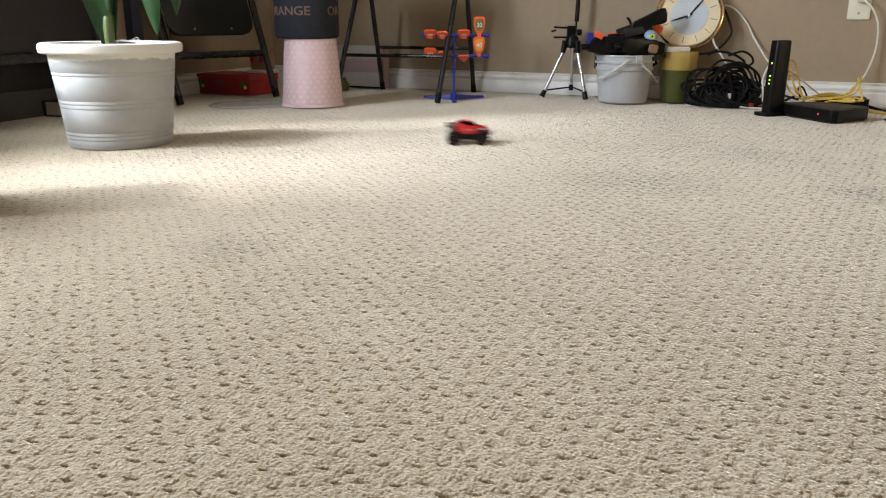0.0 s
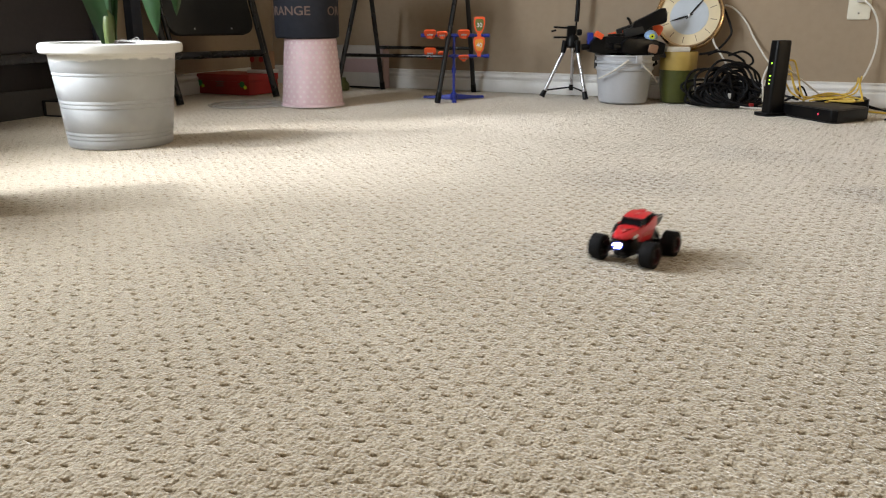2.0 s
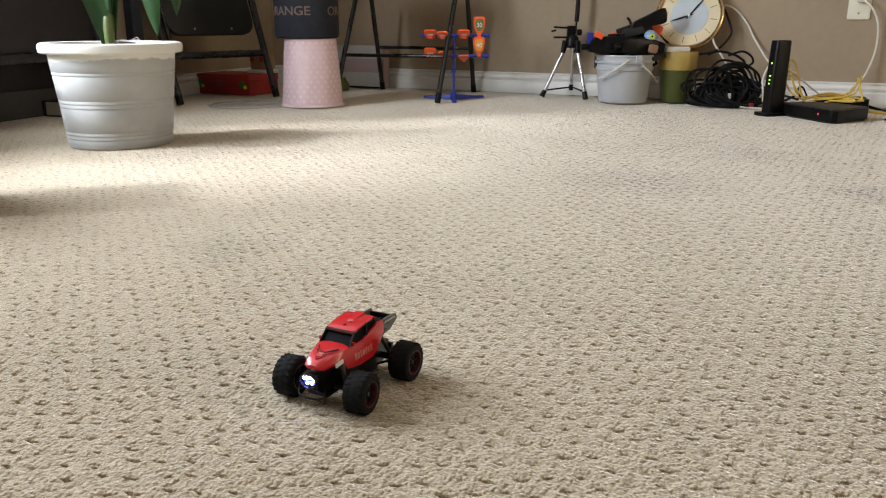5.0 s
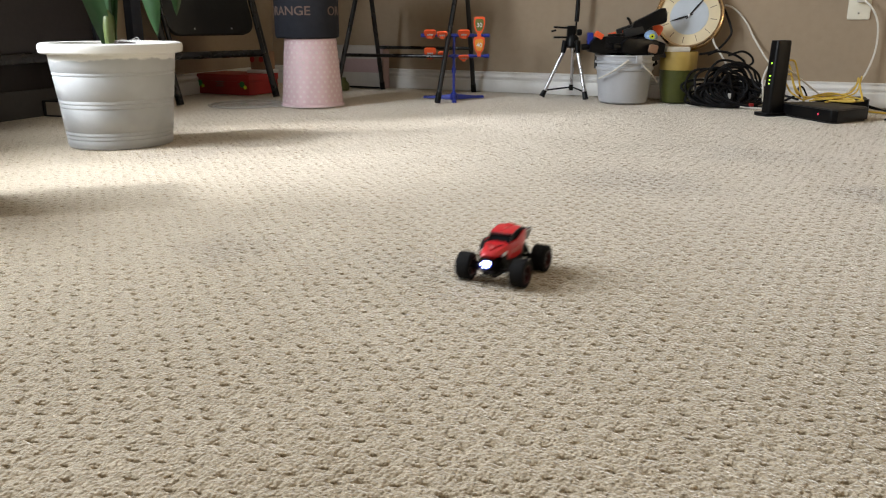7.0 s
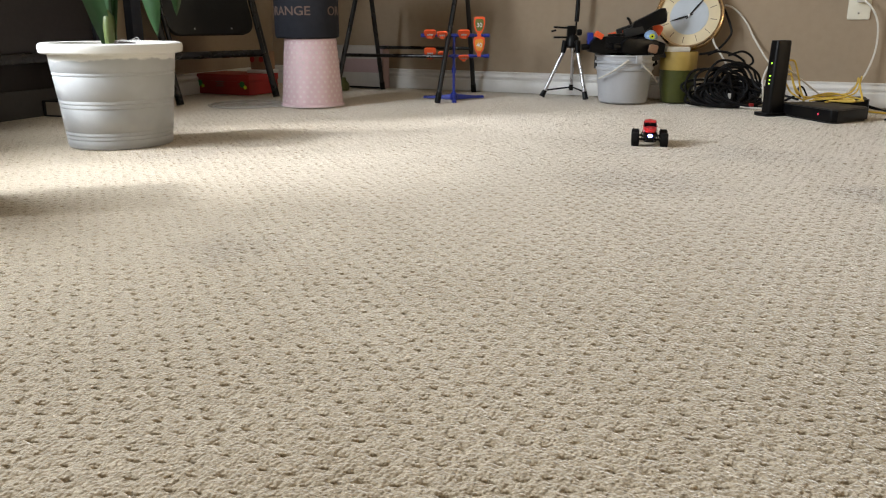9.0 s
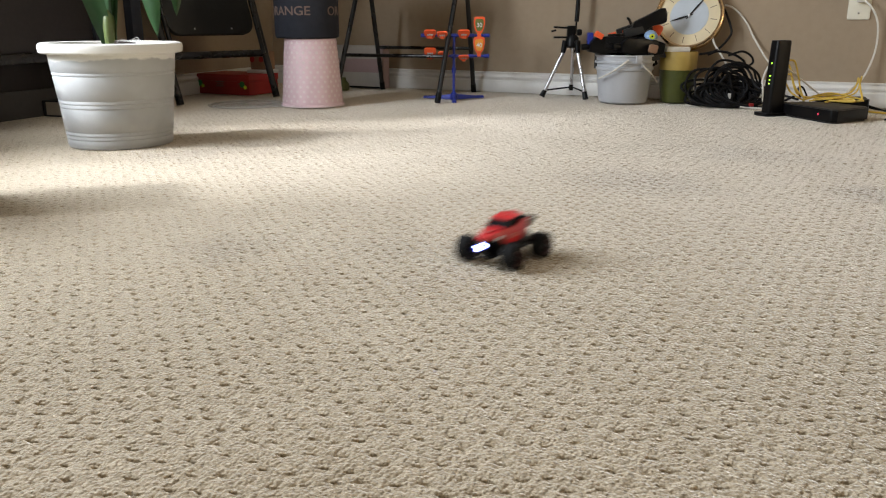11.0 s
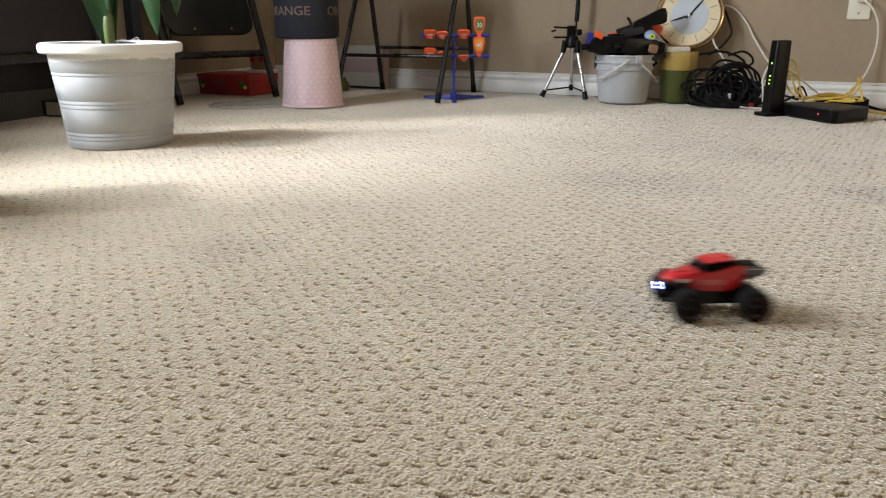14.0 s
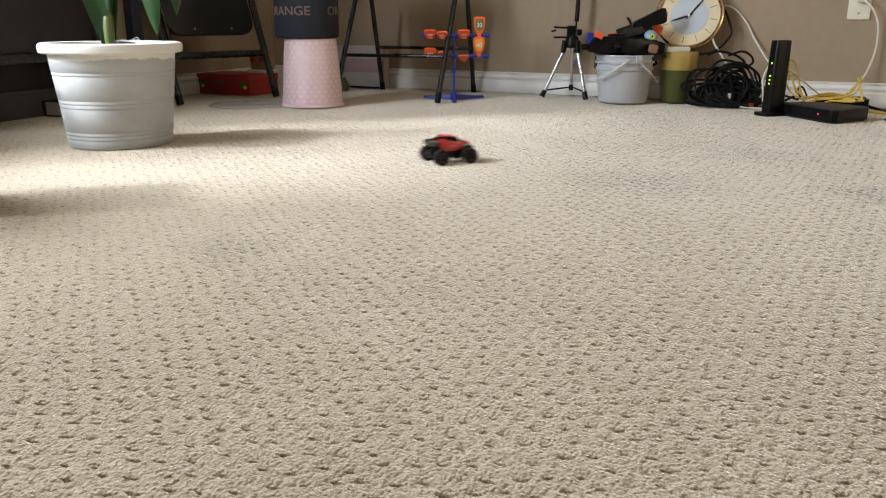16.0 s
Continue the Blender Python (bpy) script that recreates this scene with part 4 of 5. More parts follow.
def blaster(m, grip_drop, accents, label, bulk=1.0, tall=1.0):
    """A chunky toy blaster that points along its x."""
    t = holder("toy_blaster", m, label, "toy blaster", "toy blasters in the bucket")
    b = prism([(x, z * tall) for x, z in ((-0.085, 0.018), (-0.02, 0.026), (0.055, 0.024), (0.075, 0.012), (0.078, -0.012), (0.03, -0.020), (-0.03, -0.018), (-0.085, -0.008))], 0.034 * bulk, 0.005)
    part("blaster_body", b, PLASTIC, t)
    part("barrel", tube([(0.07, 0, 0.002), (0.105, 0, 0.002)], 0.012, 14), PLASTIC, t)
    if accents[0]:
        part("muzzle", lathe([(0.010, 0), (0.0155, 0.002), (0.0155, 0.014), (0.011, 0.018), (0.006, 0.018)], 18), accents[0], t, "orange muzzle tip", m=pose(0.102, 0, 0.002, 0, 90, 0))
    part("blaster_grip", prism([(-0.080, 0.012), (-0.045, 0.004), (-0.060, -grip_drop), (-0.100, -grip_drop + 0.006)], 0.026, 0.006), DULL, t)
    part("trigger", tube([(-0.030, 0, -0.016), (-0.026, 0, -0.032), (-0.032, 0, -0.040)], 0.0035, 8, 4), PLASTIC, t)
    if accents[1]:
        part("slide", box(0.05, 0.020, 0.012, (0.0, 0, 0.029), 0.003), accents[1], t)
    for k in range(3):
        part("ridge", box(0.003, 0.0350 * bulk, 0.016, (0.010 + 0.010 * k, 0, 0.002), 0.001), PLASTIC, t)


bucket()
B = Matrix.Translation(BUCKET_AT)
blaster(B @ pose(-0.082, -0.050, 0.222, 0, 4, 186), 0.030, (None, DULL), "black toy blaster lying across the bucket rim", 1.7, 1.45)
blaster(B @ pose(-0.035, 0.03, 0.225, 0, -12, 10), 0.08, (ORANGE, ORANGE), "black toy blaster with orange slide in the bucket", 1.2)
blaster(B @ pose(0.030, -0.070, 0.215, 0, -2, 196), 0.05, (None, None), "plain black toy blaster on the heap in the bucket", 1.3, 1.4)
blaster(B @ pose(0.075, 0.015, 0.236, 0, 60, 10), 0.085, (None, BLUEGUN), "black toy blaster with pale blue slide in the bucket", 1.5)
blaster(B @ pose(0.030, -0.015, 0.262, 0, 170, 12), 0.02, (None, None), "black toy revolver standing grip up in the bucket", 0.9)


def revolver_grip():
    t = holder("toy_pistol", B @ pose(0.068, -0.045, 0.318), "black toy pistol with its grip in the air", "toy blaster", "toy blasters in the bucket")
    part("pistol_grip", prism([(-0.062, -0.036), (-0.050, -0.004), (-0.010, 0.014), (0.045, 0.044), (0.066, 0.046), (0.074, 0.022), (0.074, -0.006), (0.060, -0.014), (0.020, -0.022), (-0.010, -0.044)], 0.03, 0.007), PLASTIC, t)
    part("pistol_frame", box(0.08, 0.032, 0.034, (-0.050, 0, -0.042), 0.008, turn=pose(0, 0, 0, 0, -14, 0)), DULL, t)
    part("hammer", tube([(-0.062, 0, -0.015), (-0.072, 0, 0.004), (-0.080, 0, 0.006)], 0.005, 8, 4), PLASTIC, t)


revolver_grip()
blaster(B @ pose(-0.035, -0.010, 0.208, 0, 0, 176), 0.03, (None, None), "plain black toy blaster deep in the bucket", 2.2, 1.6)
blaster(B @ pose(0.060, -0.020, 0.214, 0, -8, 168), 0.03, (None, None), "plain black toy blaster deep in the bucket", 2.2, 1.6)
blaster(B @ pose(-0.060, -0.062, 0.232, 0, 2, 172), 0.02, (None, PLASTIC), "short black toy blaster on the heap", 1.4)
for name, m, w, h, dpt, material, label in (("toy_clip", pose(-0.152, -0.05, 0.244, 0, 0, 0), 0.022, 0.055, 0.03, BLUE, "blue plastic toy clip hooked on the heap"),
                                      ("toy_clip", pose(-0.122, -0.07, 0.262, 0, 30, 0), 0.034, 0.022, 0.03, ORANGE, "orange plastic toy clip on the heap"),
                                      ("toy_clip", pose(-0.06, -0.02, 0.262, 0, -15, 0), 0.03, 0.018, 0.03, ORANGE, "orange plastic toy clip on the heap"),
                                      ("toy_clip", pose(-0.018, 0.0, 0.272, 0, 25, 0), 0.03, 0.016, 0.03, ORANGE, "orange plastic toy clip on the heap"),
                                      ("toy_clip", pose(0.118, 0.0, 0.282, 0, 24, 0), 0.040, 0.040, 0.03, ORANGE, "orange plastic toy clip beside the pistol"),
                                      ("toy_block", pose(0.084, -0.100, 0.212, 0, 12, 0), 0.034, 0.032, 0.02, CARD, "tan toy block wedged among the blasters")):
    ob = part(name, prism(rounded(w, h, min(w, h) * 0.25), dpt, 0.004), material)
    ob.matrix_world = B @ m
    tagged(ob, label, "toy")
dart = holder("toy_dart", B @ pose(0.076, -0.094, 0.258, 90, 0, 0), "lime and yellow ringed toy dart end", "toy dart")
part("dart_ring", lathe([(0.004, 0), (0.0095, 0), (0.0095, 0.012), (0.004, 0.012)], 18, cap=False), LIME, dart)
part("dart_core", lathe([(0.0038, 0.002), (0.0038, 0.010), (0, 0.010)], 12), PLASTIC, dart)
cap_dome = part("toy_dome", lathe([(0.026, 0), (0.024, 0.008), (0.017, 0.017), (0.008, 0.021), (0, 0.022)], 24), BLUEGUN)
cap_dome.matrix_world = B @ pose(0.082, -0.060, 0.258, 30, 0, 0)
tagged(cap_dome, "pale blue domed toy part on the heap", "toy")

# ---- two-tone pot, and the round clock on it ----
GREEN_AT = (0.937, 3.238, 0)


def two_tone_pot():
    t = holder("ceramic_pot", pose(*GREEN_AT), "tall olive and ochre two-tone pot against the wall", "pot")
    part("lower_pot", lathe([(0.0, 0.0), (0.052, 0.0), (0.057, 0.004), (0.066, 0.06), (0.071, 0.126), (0.069, 0.128), (0, 0.128)], 56), OLIVE, t, "olive green glazed lower half")
    part("upper_pot", lathe([(0.0, 0.1285), (0.070, 0.1285), (0.0715, 0.132), (0.0735, 0.192), (0.0725, 0.199), (0.068, 0.199), (0.066, 0.15), (0, 0.15)], 56), YELLOW, t, "ochre glazed upper half")


two_tone_pot()
tub = part("plastic_tub", prism(rounded(0.092, 0.018, 0.004), 0.085, 0.003), CABLEW)
tub.matrix_world = pose(GREEN_AT[0] - 0.018, GREEN_AT[1] - 0.012, 0.2080)
tagged(tub, "shallow white tub set in the mouth of the pot", "tub")


def wall_clock():
    c = pose(0.976, 3.272, 0.333, 0, 0, -24) @ pose(0, 0, 0, -14, 0, 0)   # faces the room, leaning back
    t = holder("wall_clock", c, "round gold-rimmed clock leaning on the wall", "clock")
    face = pose(0, 0, 0, 90, 0, 0)
    R = 0.132
    part("clock_rim", lathe([(R - 0.016, 0.006), (R - 0.014, 0.016), (R - 0.008, 0.020), (R - 0.005, 0.016), (R - 0.001, 0.014), (R, 0.006), (R, -0.018), (R - 0.02, -0.020), (0, -0.020), (0, -0.019)], 96, cap=False), GOLD, t, "polished gold rim", m=face)
    part("clock_dial", lathe([(R - 0.015, 0.004), (R - 0.015, 0.0065), (0, 0.0065)], 96), DIAL, t, "cream outer dial", m=face)
    part("clock_centre", lathe([(0.074, 0.006), (0.0735, 0.0078), (0, 0.0078)], 72), DIALMID, t, "pale blue inner dial", m=face)
    for k in range(12):
        part("hour_mark", box(0.0022, 0.0008, 0.026, (0, -0.0074, 0.095)), TAN, t, m=Matrix.Rotation(radians(30 * k + 8), 4, "Y"))
    for ang, ln, w in ((-108, 0.076, 0.0085), (38, 0.098, 0.0075)):
        part("clock_hand", prism([(-0.0015, -0.016), (0.0015, -0.016), (w / 2, ln * 0.45), (0.0006, ln), (-0.0006, ln), (-w / 2, ln * 0.45)], 0.0012), PLASTIC, t, "black pointed hand", m=pose(0, -0.0105, 0) @ Matrix.Rotation(radians(ang), 4, "Y"))
    part("hand_pin", lathe([(0.005, 0), (0.005, 0.004), (0, 0.005)], 16), CHROME, t, m=face @ Matrix.Translation((0, 0, 0.0095)))


wall_clock()


# ---- cables, modem and router ----
def cable_coil():
    t = holder("cable_coil", pose(1.125, 3.070, 0), "tangled heap of coiled black cable on the carpet", "cable")
    rng = random.Random(4)
    for k in range(44):
        lean = 28 + 52 * rng.random()
        rx, rz = 0.045 + 0.070 * rng.random(), 0.030 + 0.052 * rng.random()
        cx, cy = -0.035 + 0.055 * (rng.random() - 0.5) * 2, 0.02 + 0.05 * (rng.random() - 0.5)
        tilt = rng.uniform(-16, 22)
        pts = []
        for i in range(23):
            a = 2 * math.pi * i / 20 + k
            p = pose(0, 0, 0, lean, 0, 0) @ pose(0, 0, 0, 0, 0, tilt) @ Vector((rx * math.cos(a) * (1 + 0.06 * math.sin(3 * a + k)), rz * math.sin(a), 0.006 * math.sin(2 * a + k)))
            pts.append((p.x + cx, p.y + cy, p.z))
        low = min(p[2] for p in pts)
        part("cable_loop", tube([(x, y, z - low + 0.006) for x, y, z in pts], 0.0047, 8, 3), CABLEB, t)
    part("cable_loop", tube([(-0.05, 0.0, 0.19), (0.005, 0.01, 0.205), (0.045, 0.02, 0.185), (0.05, 0.02, 0.16), (0.01, 0.02, 0.145), (-0.05, 0.01, 0.15)], 0.0042, 8, 6), CABLEB, t)
    part("cable_loop", tube([(-0.09, 0.0, 0.13), (-0.02, 0.0, 0.165), (0.05, 0.01, 0.14), (0.075, 0.01, 0.09), (0.12, -0.03, 0.06), (0.19, -0.10, 0.035)], 0.0042, 8, 6), CABLEB, t)
    part("cable_loop", tube([(-0.07, -0.06, 0.03), (0.0, -0.10, 0.012), (0.08, -0.12, 0.01), (0.16, -0.14, 0.02), (0.20, -0.16, 0.03)], 0.0042, 8, 6), CABLEB, t)
    part("cable_loop", tube([(0.02, -0.08, 0.05), (0.08, -0.09, 0.028), (0.13, -0.10, 0.03), (0.17, -0.11, 0.05)], 0.0042, 8, 6), CABLEB, t)
    part("red_plug", box(0.016, 0.012, 0.011, (0.015, -0.105, 0.017), 0.002), GIFTRED, t, "red cable plug")
    part("white_cord", tube([(-0.02, -0.09, 0.008), (0.05, -0.125, 0.006), (0.12, -0.15, 0.006)], 0.003, 8, 5), CABLEW, t, "white cord")


cable_coil()


def modem():
    m = pose(1.142, 2.775, 0, 0, 0, -72)
    t = holder("modem", m, "upright black modem with green lights", "modem")
    part("modem_base", prism(rounded(0.070, 0.105, 0.012), 0.012, 0.002, "z"), PLASTIC, t, m=Matrix.Translation((0, 0, 0.006)))
    body = loft([[(x * k + sh, y * k, z) for x, y in rounded(0.044, 0.064, 0.010, 5)] for z, k, sh in ((0.012, 1.0, 0.0), (0.02, 1.0, 0.0), (0.245, 0.92, 0.008), (0.252, 0.88, 0.0085), (0.2535, 0.80, 0.0085))])
    part("modem_body", body, PLASTIC, t)
    for z in (0.178, 0.136, 0.123, 0.110):
        part("status_light", box(0.0050, 0.003, 0.0042, (0.002 + 0.010 * (z - 0.02) / 0.225, -0.0322 + 0.0026 * (z - 0.02) / 0.225, z), 0.001), GREENLED, t, "green status light")


def router():
    t = holder("router", pose(1.285, 2.70, 0), "low black router box with a red light", "router")
    out = [(-0.112, 0.085), (-0.105, 0.02), (-0.055, -0.168), (-0.036, -0.176), (0.108, -0.082), (0.113, -0.066), (0.06, 0.09), (-0.04, 0.11)]
    part("router_body", prism(out, 0.038, 0.004, "z"), PLASTIC, t, m=Matrix.Translation((0, 0, 0.024)))
    part("router_foot", prism([(a * 0.94, b * 0.94) for a, b in out], 0.005, 0.0, "z"), DULL, t, m=Matrix.Translation((0, 0, 0.0025)))
    part("router_lid", prism([(a * 0.95, b * 0.95) for a, b in out], 0.004, 0.001, "z"), DULL, t, m=Matrix.Translation((0, 0, 0.0435)))
    part("status_light", lathe([(0.0026, 0), (0.0026, 0.002), (0, 0.003)], 12), REDLED, t, "red status light", m=pose(-0.0700, -0.1120, 0.026, 90, 0, -75))


modem()
router()
ad = holder("power_adapter", pose(1.468, 2.965, 0, 0, 0, -22), "black power adapter lying by the baseboard", "power adapter")
part("adapter_body", box(0.17, 0.07, 0.048, (0, 0, 0.024), 0.006), PLASTIC, ad)
part("adapter_cord", tube([(0.08, 0, 0.015), (0.13, -0.02, 0.006), (0.20, -0.05, 0.004), (0.30, -0.09, 0.004)], 0.003, 8, 6), CABLEB, ad)


def cord(name, pts, r, material, label, steps=8):
    ob = part(name, tube(pts, r, 8, steps), material)
    return tagged(ob, label, "cable")


# white cables: one from behind the clock to the modem, one from the outlet to the router
cord("white_cable", [(1.112, 3.272, 0.376), (1.147, 3.260, 0.361), (1.189, 3.239, 0.314), (1.221, 3.217, 0.250), (1.248, 3.170, 0.187), (1.251, 3.090, 0.149)], 0.0036, CABLEW, "white cable hanging down the wall from the clock")
cord("white_cable", [(1.175, 2.81, 0.20), (1.155, 2.84, 0.19), (1.13, 2.85, 0.13), (1.128, 2.84, 0.075), (1.14, 2.86, 0.04)], 0.0036, CABLEW, "white cable looped behind the modem")
cord("white_cable", [(1.533, 3.061, 0.402), (1.560, 3.025, 0.369), (1.589, 3.016, 0.314), (1.599, 3.017, 0.240), (1.586, 3.012, 0.169), (1.550, 2.997, 0.105), (1.480, 2.953, 0.061), (1.42, 2.80, 0.052)], 0.0036, CABLEW, "white cable running down from the wall outlet")
cord("white_cable", [(1.172, 2.80, 0.17), (1.29, 2.90, 0.11), (1.37, 2.93, 0.06), (1.43, 2.93, 0.03)], 0.0032, CABLEW, "white cable sloping from the modem")
# yellow network cables
cord("network_cable", [(1.170, 2.795, 0.178), (1.225, 2.84, 0.182), (1.255, 2.86, 0.13), (1.265, 2.85, 0.08), (1.27, 2.82, 0.05)], 0.0032, CABLEY, "yellow network cable curling to the router")
cord("network_cable", [(1.168, 2.79, 0.135), (1.205, 2.83, 0.10), (1.235, 2.85, 0.07), (1.26, 2.80, 0.048)], 0.0032, CABLEY, "yellow network cable behind the modem")
cord("network_cable", [(1.26, 2.80, 0.052), (1.33, 2.84, 0.062), (1.42, 2.86, 0.058), (1.47, 2.88, 0.085), (1.49, 2.90, 0.12)], 0.0032, CABLEY, "yellow network cable across the router")
cord("network_cable", [(1.27, 2.78, 0.050), (1.35, 2.80, 0.056), (1.40, 2.76, 0.058), (1.39, 2.72, 0.052), (1.33, 2.76, 0.052)], 0.0032, CABLEY, "yellow network cable lying on the router")
cord("network_cable", [(1.31, 2.75, 0.049), (1.38, 2.78, 0.052), (1.42, 2.73, 0.055), (1.44, 2.78, 0.09), (1.47, 2.86, 0.12)], 0.0032, CABLEY, "yellow network cable rising from the router")
cord("network_cable", [(1.45, 2.84, 0.012), (1.55, 2.80, 0.005), (1.66, 2.76, 0.004), (1.80, 2.74, 0.004)], 0.0032, CABLEY, "yellow network cable along the carpet")
cord("black_cable", [(1.265, 2.84, 0.05), (1.26, 2.86, 0.085), (1.275, 2.86, 0.09), (1.29, 2.85, 0.06)], 0.003, CABLEB, "black cord looped behind the router")
cord("black_cable", [(1.44, 2.60, 0.006), (1.455, 2.57, 0.02), (1.49, 2.58, 0.035), (1.52, 2.62, 0.02), (1.60, 2.64, 0.004)], 0.003, CABLEB, "black cord end curling off the carpet")


for k, pts in enumerate(([(1.170, 2.800, 0.160), (1.215, 2.850, 0.165), (1.238, 2.860, 0.110), (1.262, 2.850, 0.064), (1.330, 2.820, 0.056), (1.420, 2.830, 0.060)],
                         [(1.172, 2.800, 0.120), (1.222, 2.850, 0.135), (1.248, 2.850, 0.085), (1.280, 2.830, 0.056), (1.350, 2.850, 0.064), (1.440, 2.850, 0.070), (1.480, 2.880, 0.110)],
                         [(1.290, 2.800, 0.052), (1.340, 2.770, 0.058), (1.400, 2.790, 0.064), (1.450, 2.820, 0.080), (1.490, 2.880, 0.126)],
                         [(1.300, 2.830, 0.060), (1.360, 2.830, 0.072), (1.420, 2.810, 0.062), (1.450, 2.770, 0.052), (1.410, 2.740, 0.052)])):
    cord("network_cable", pts, 0.0030, CABLEY, "yellow network cable in the bundle behind the router")
cord("black_cable", [(1.100, 3.235, 0.360), (1.123, 3.220, 0.300), (1.125, 3.210, 0.262), (1.083, 3.200, 0.213), (1.050, 3.190, 0.198), (1.000, 3.180, 0.190)], 0.0046, CABLEB, "black cable hanging behind the clock")
cord("black_cable", [(1.020, 3.140, 0.190), (1.060, 3.140, 0.203), (1.120, 3.130, 0.190), (1.155, 3.120, 0.165), (1.145, 3.120, 0.148), (1.080, 3.120, 0.140), (1.020, 3.120, 0.130)], 0.0046, CABLEB, "black cable curling above the coil")
cord("black_cable", [(1.010, 3.100, 0.120), (1.050, 3.110, 0.165), (1.100, 3.110, 0.168), (1.160, 3.090, 0.138), (1.190, 3.060, 0.075), (1.230, 3.000, 0.060)], 0.0046, CABLEB, "black cable running from the coil")
cord("white_cable", [(1.055, 3.215, 0.262), (1.062, 3.205, 0.230), (1.090, 3.190, 0.185), (1.113, 3.180, 0.143), (1.120, 3.170, 0.100)], 0.0040, CABLEW, "white cable behind the black coil")


def power_adapter():
    t = holder("power_adapter", pose(1.478, 2.905, 0, 0, 0, -30), "black power adapter brick behind the router", "adapter")
    part("adapter_body", box(0.115, 0.06, 0.045, (0, 0, 0.0235), 0.006), PLASTIC, t)
    part("adapter_cord", tube([(0.055, 0, 0.024), (0.085, -0.01, 0.016), (0.13, -0.03, 0.006), (0.18, -0.03, 0.004)], 0.0028, 8, 5), CABLEB, t)


power_adapter()


def outlet():
    t = holder("wall_outlet", ROOM @ pose(2.493, 0, 0.3875), "cream wall outlet plate with a white plug", "outlet")
    part("cover_plate", prism(rounded(0.076, 0.135, 0.006), 0.007, 0.002), CREAM, t, m=Matrix.Translation((0, -0.004, 0)))
    for z in (0.045, -0.045):
        part("plate_screw", lathe([(0.0035, 0), (0.0035, 0.001), (0, 0.0015)], 12), CHROME, t, m=pose(0, -0.0075, z, 90, 0, 0))
    part("plug", box(0.030, 0.030, 0.034, (0.004, -0.020, 0.010), 0.006), CABLEW, t, "white plug")


outlet()


# ---- gift boxes, tray lid, carton and book along the window wall ----
def red_box():
    t = holder("gift_box", pose(-0.95, 3.672, 0, 0, 0, -26.57), "flat red printed carton lying by the wall", "carton")
    w, d, h = 0.30, 0.20, 0.085
    part("carton_body", box(w, d, h, (0.02, 0, h / 2 + 0.001), 0.004), GIFTRED, t)
    part("carton_lid", box(w + 0.006, d + 0.006, 0.03, (0.02, 0, h - 0.011), 0.004), GIFTRED, t)
    for x in (-0.105, 0.135):
        part("printed_leaf", lathe([(0.014, 0), (0.014, 0.0012), (0, 0.0016)], 9), GIFTGREEN, t, "green printed leaf", m=pose(x, -d / 2 - 0.0035, 0.048, 90, 0, 0))
        part("printed_leaf", lathe([(0.009, 0), (0.009, 0.0012), (0, 0.0016)], 7), LIME, t, m=pose(x + 0.016, -d / 2 - 0.0035, 0.036, 90, 0, 0))
    for k, (x, ln, z) in enumerate(((-0.02, 0.05, 0.056), (-0.02, 0.035, 0.047), (-0.02, 0.045, 0.038), (-0.14, 0.025, 0.042), (0.09, 0.02, 0.05))):
        part("print_bar", box(ln, 0.0016, 0.004, (x + 0.03, -d / 2 - 0.0032, z)), TAN, t, "pale line of print")


red_box()
tray = part("tray", prism(rounded(0.12, 0.10, 0.02), 0.014, 0.004, "z"), TRIM)
tray.matrix_world = pose(-0.815, 3.665, 0.0965, 0, 0, -26)
tagged(tray, "white shallow tray on the red carton", "tray")
toy = holder("toy_house", pose(-0.815, 3.675, 0.1040, 0, 0, -26), "small brown and red printed carton on the tray", "carton")
part("carton_body", box(0.085, 0.07, 0.080, (0, 0, 0.0402), 0.006), CARD, toy)
for x in (-0.03, 0.02):
    part("printed_leaf", lathe([(0.013, 0), (0.013, 0.001), (0, 0.0014)], 10), GIFTRED, toy, m=pose(x, -0.0355, 0.045, 90, 0, 0))

lid = part("tub_cover", lathe([(0.0, 0.0045), (0.12, 0.0045), (0.128, 0.006), (0.133, 0.001), (0.143, 0.0), (0.146, 0.0015), (0.146, 0.003), (0.138, 0.0035), (0.132, 0.0085), (0.12, 0.007), (0.0, 0.007)], 64, cap=False), THIN)
lid.matrix_world = pose(-0.765, 3.12, 0.0)
tagged(lid, "clear plastic lid lying flat on the carpet", "lid")


def corner_box():
    t = holder("storage_box", pose(-0.41, 3.955, 0, 0, 0, -26.57), "white and dusty pink striped storage box in the corner", "storage box")
    part("box_body", box(0.30, 0.05, 0.20, (0, 0, 0.101), 0.004), BOXGREY, t)
    part("pink_band", box(0.302, 0.052, 0.065, (0, 0, 0.108), 0.003), DUSTPINK, t, "dusty pink band")
    part("pink_edge", box(0.022, 0.054, 0.202, (0.145, 0, 0.102), 0.003), DUSTPINK, t, "dusty pink edge strip")
    part("base_strip", box(0.30, 0.054, 0.008, (0, 0, 0.006), 0.001), PLASTIC, t)


corner_box()
bottle = part("green_jar", lathe([(0.0, 0.0), (0.03, 0.0), (0.034, 0.006), (0.034, 0.03), (0.022, 0.045), (0.018, 0.06), (0, 0.062)], 28), OLIVE)
bottle.matrix_world = pose(-0.475, 3.80, 0)
tagged(bottle, "small dark green jar on the carpet", "jar")

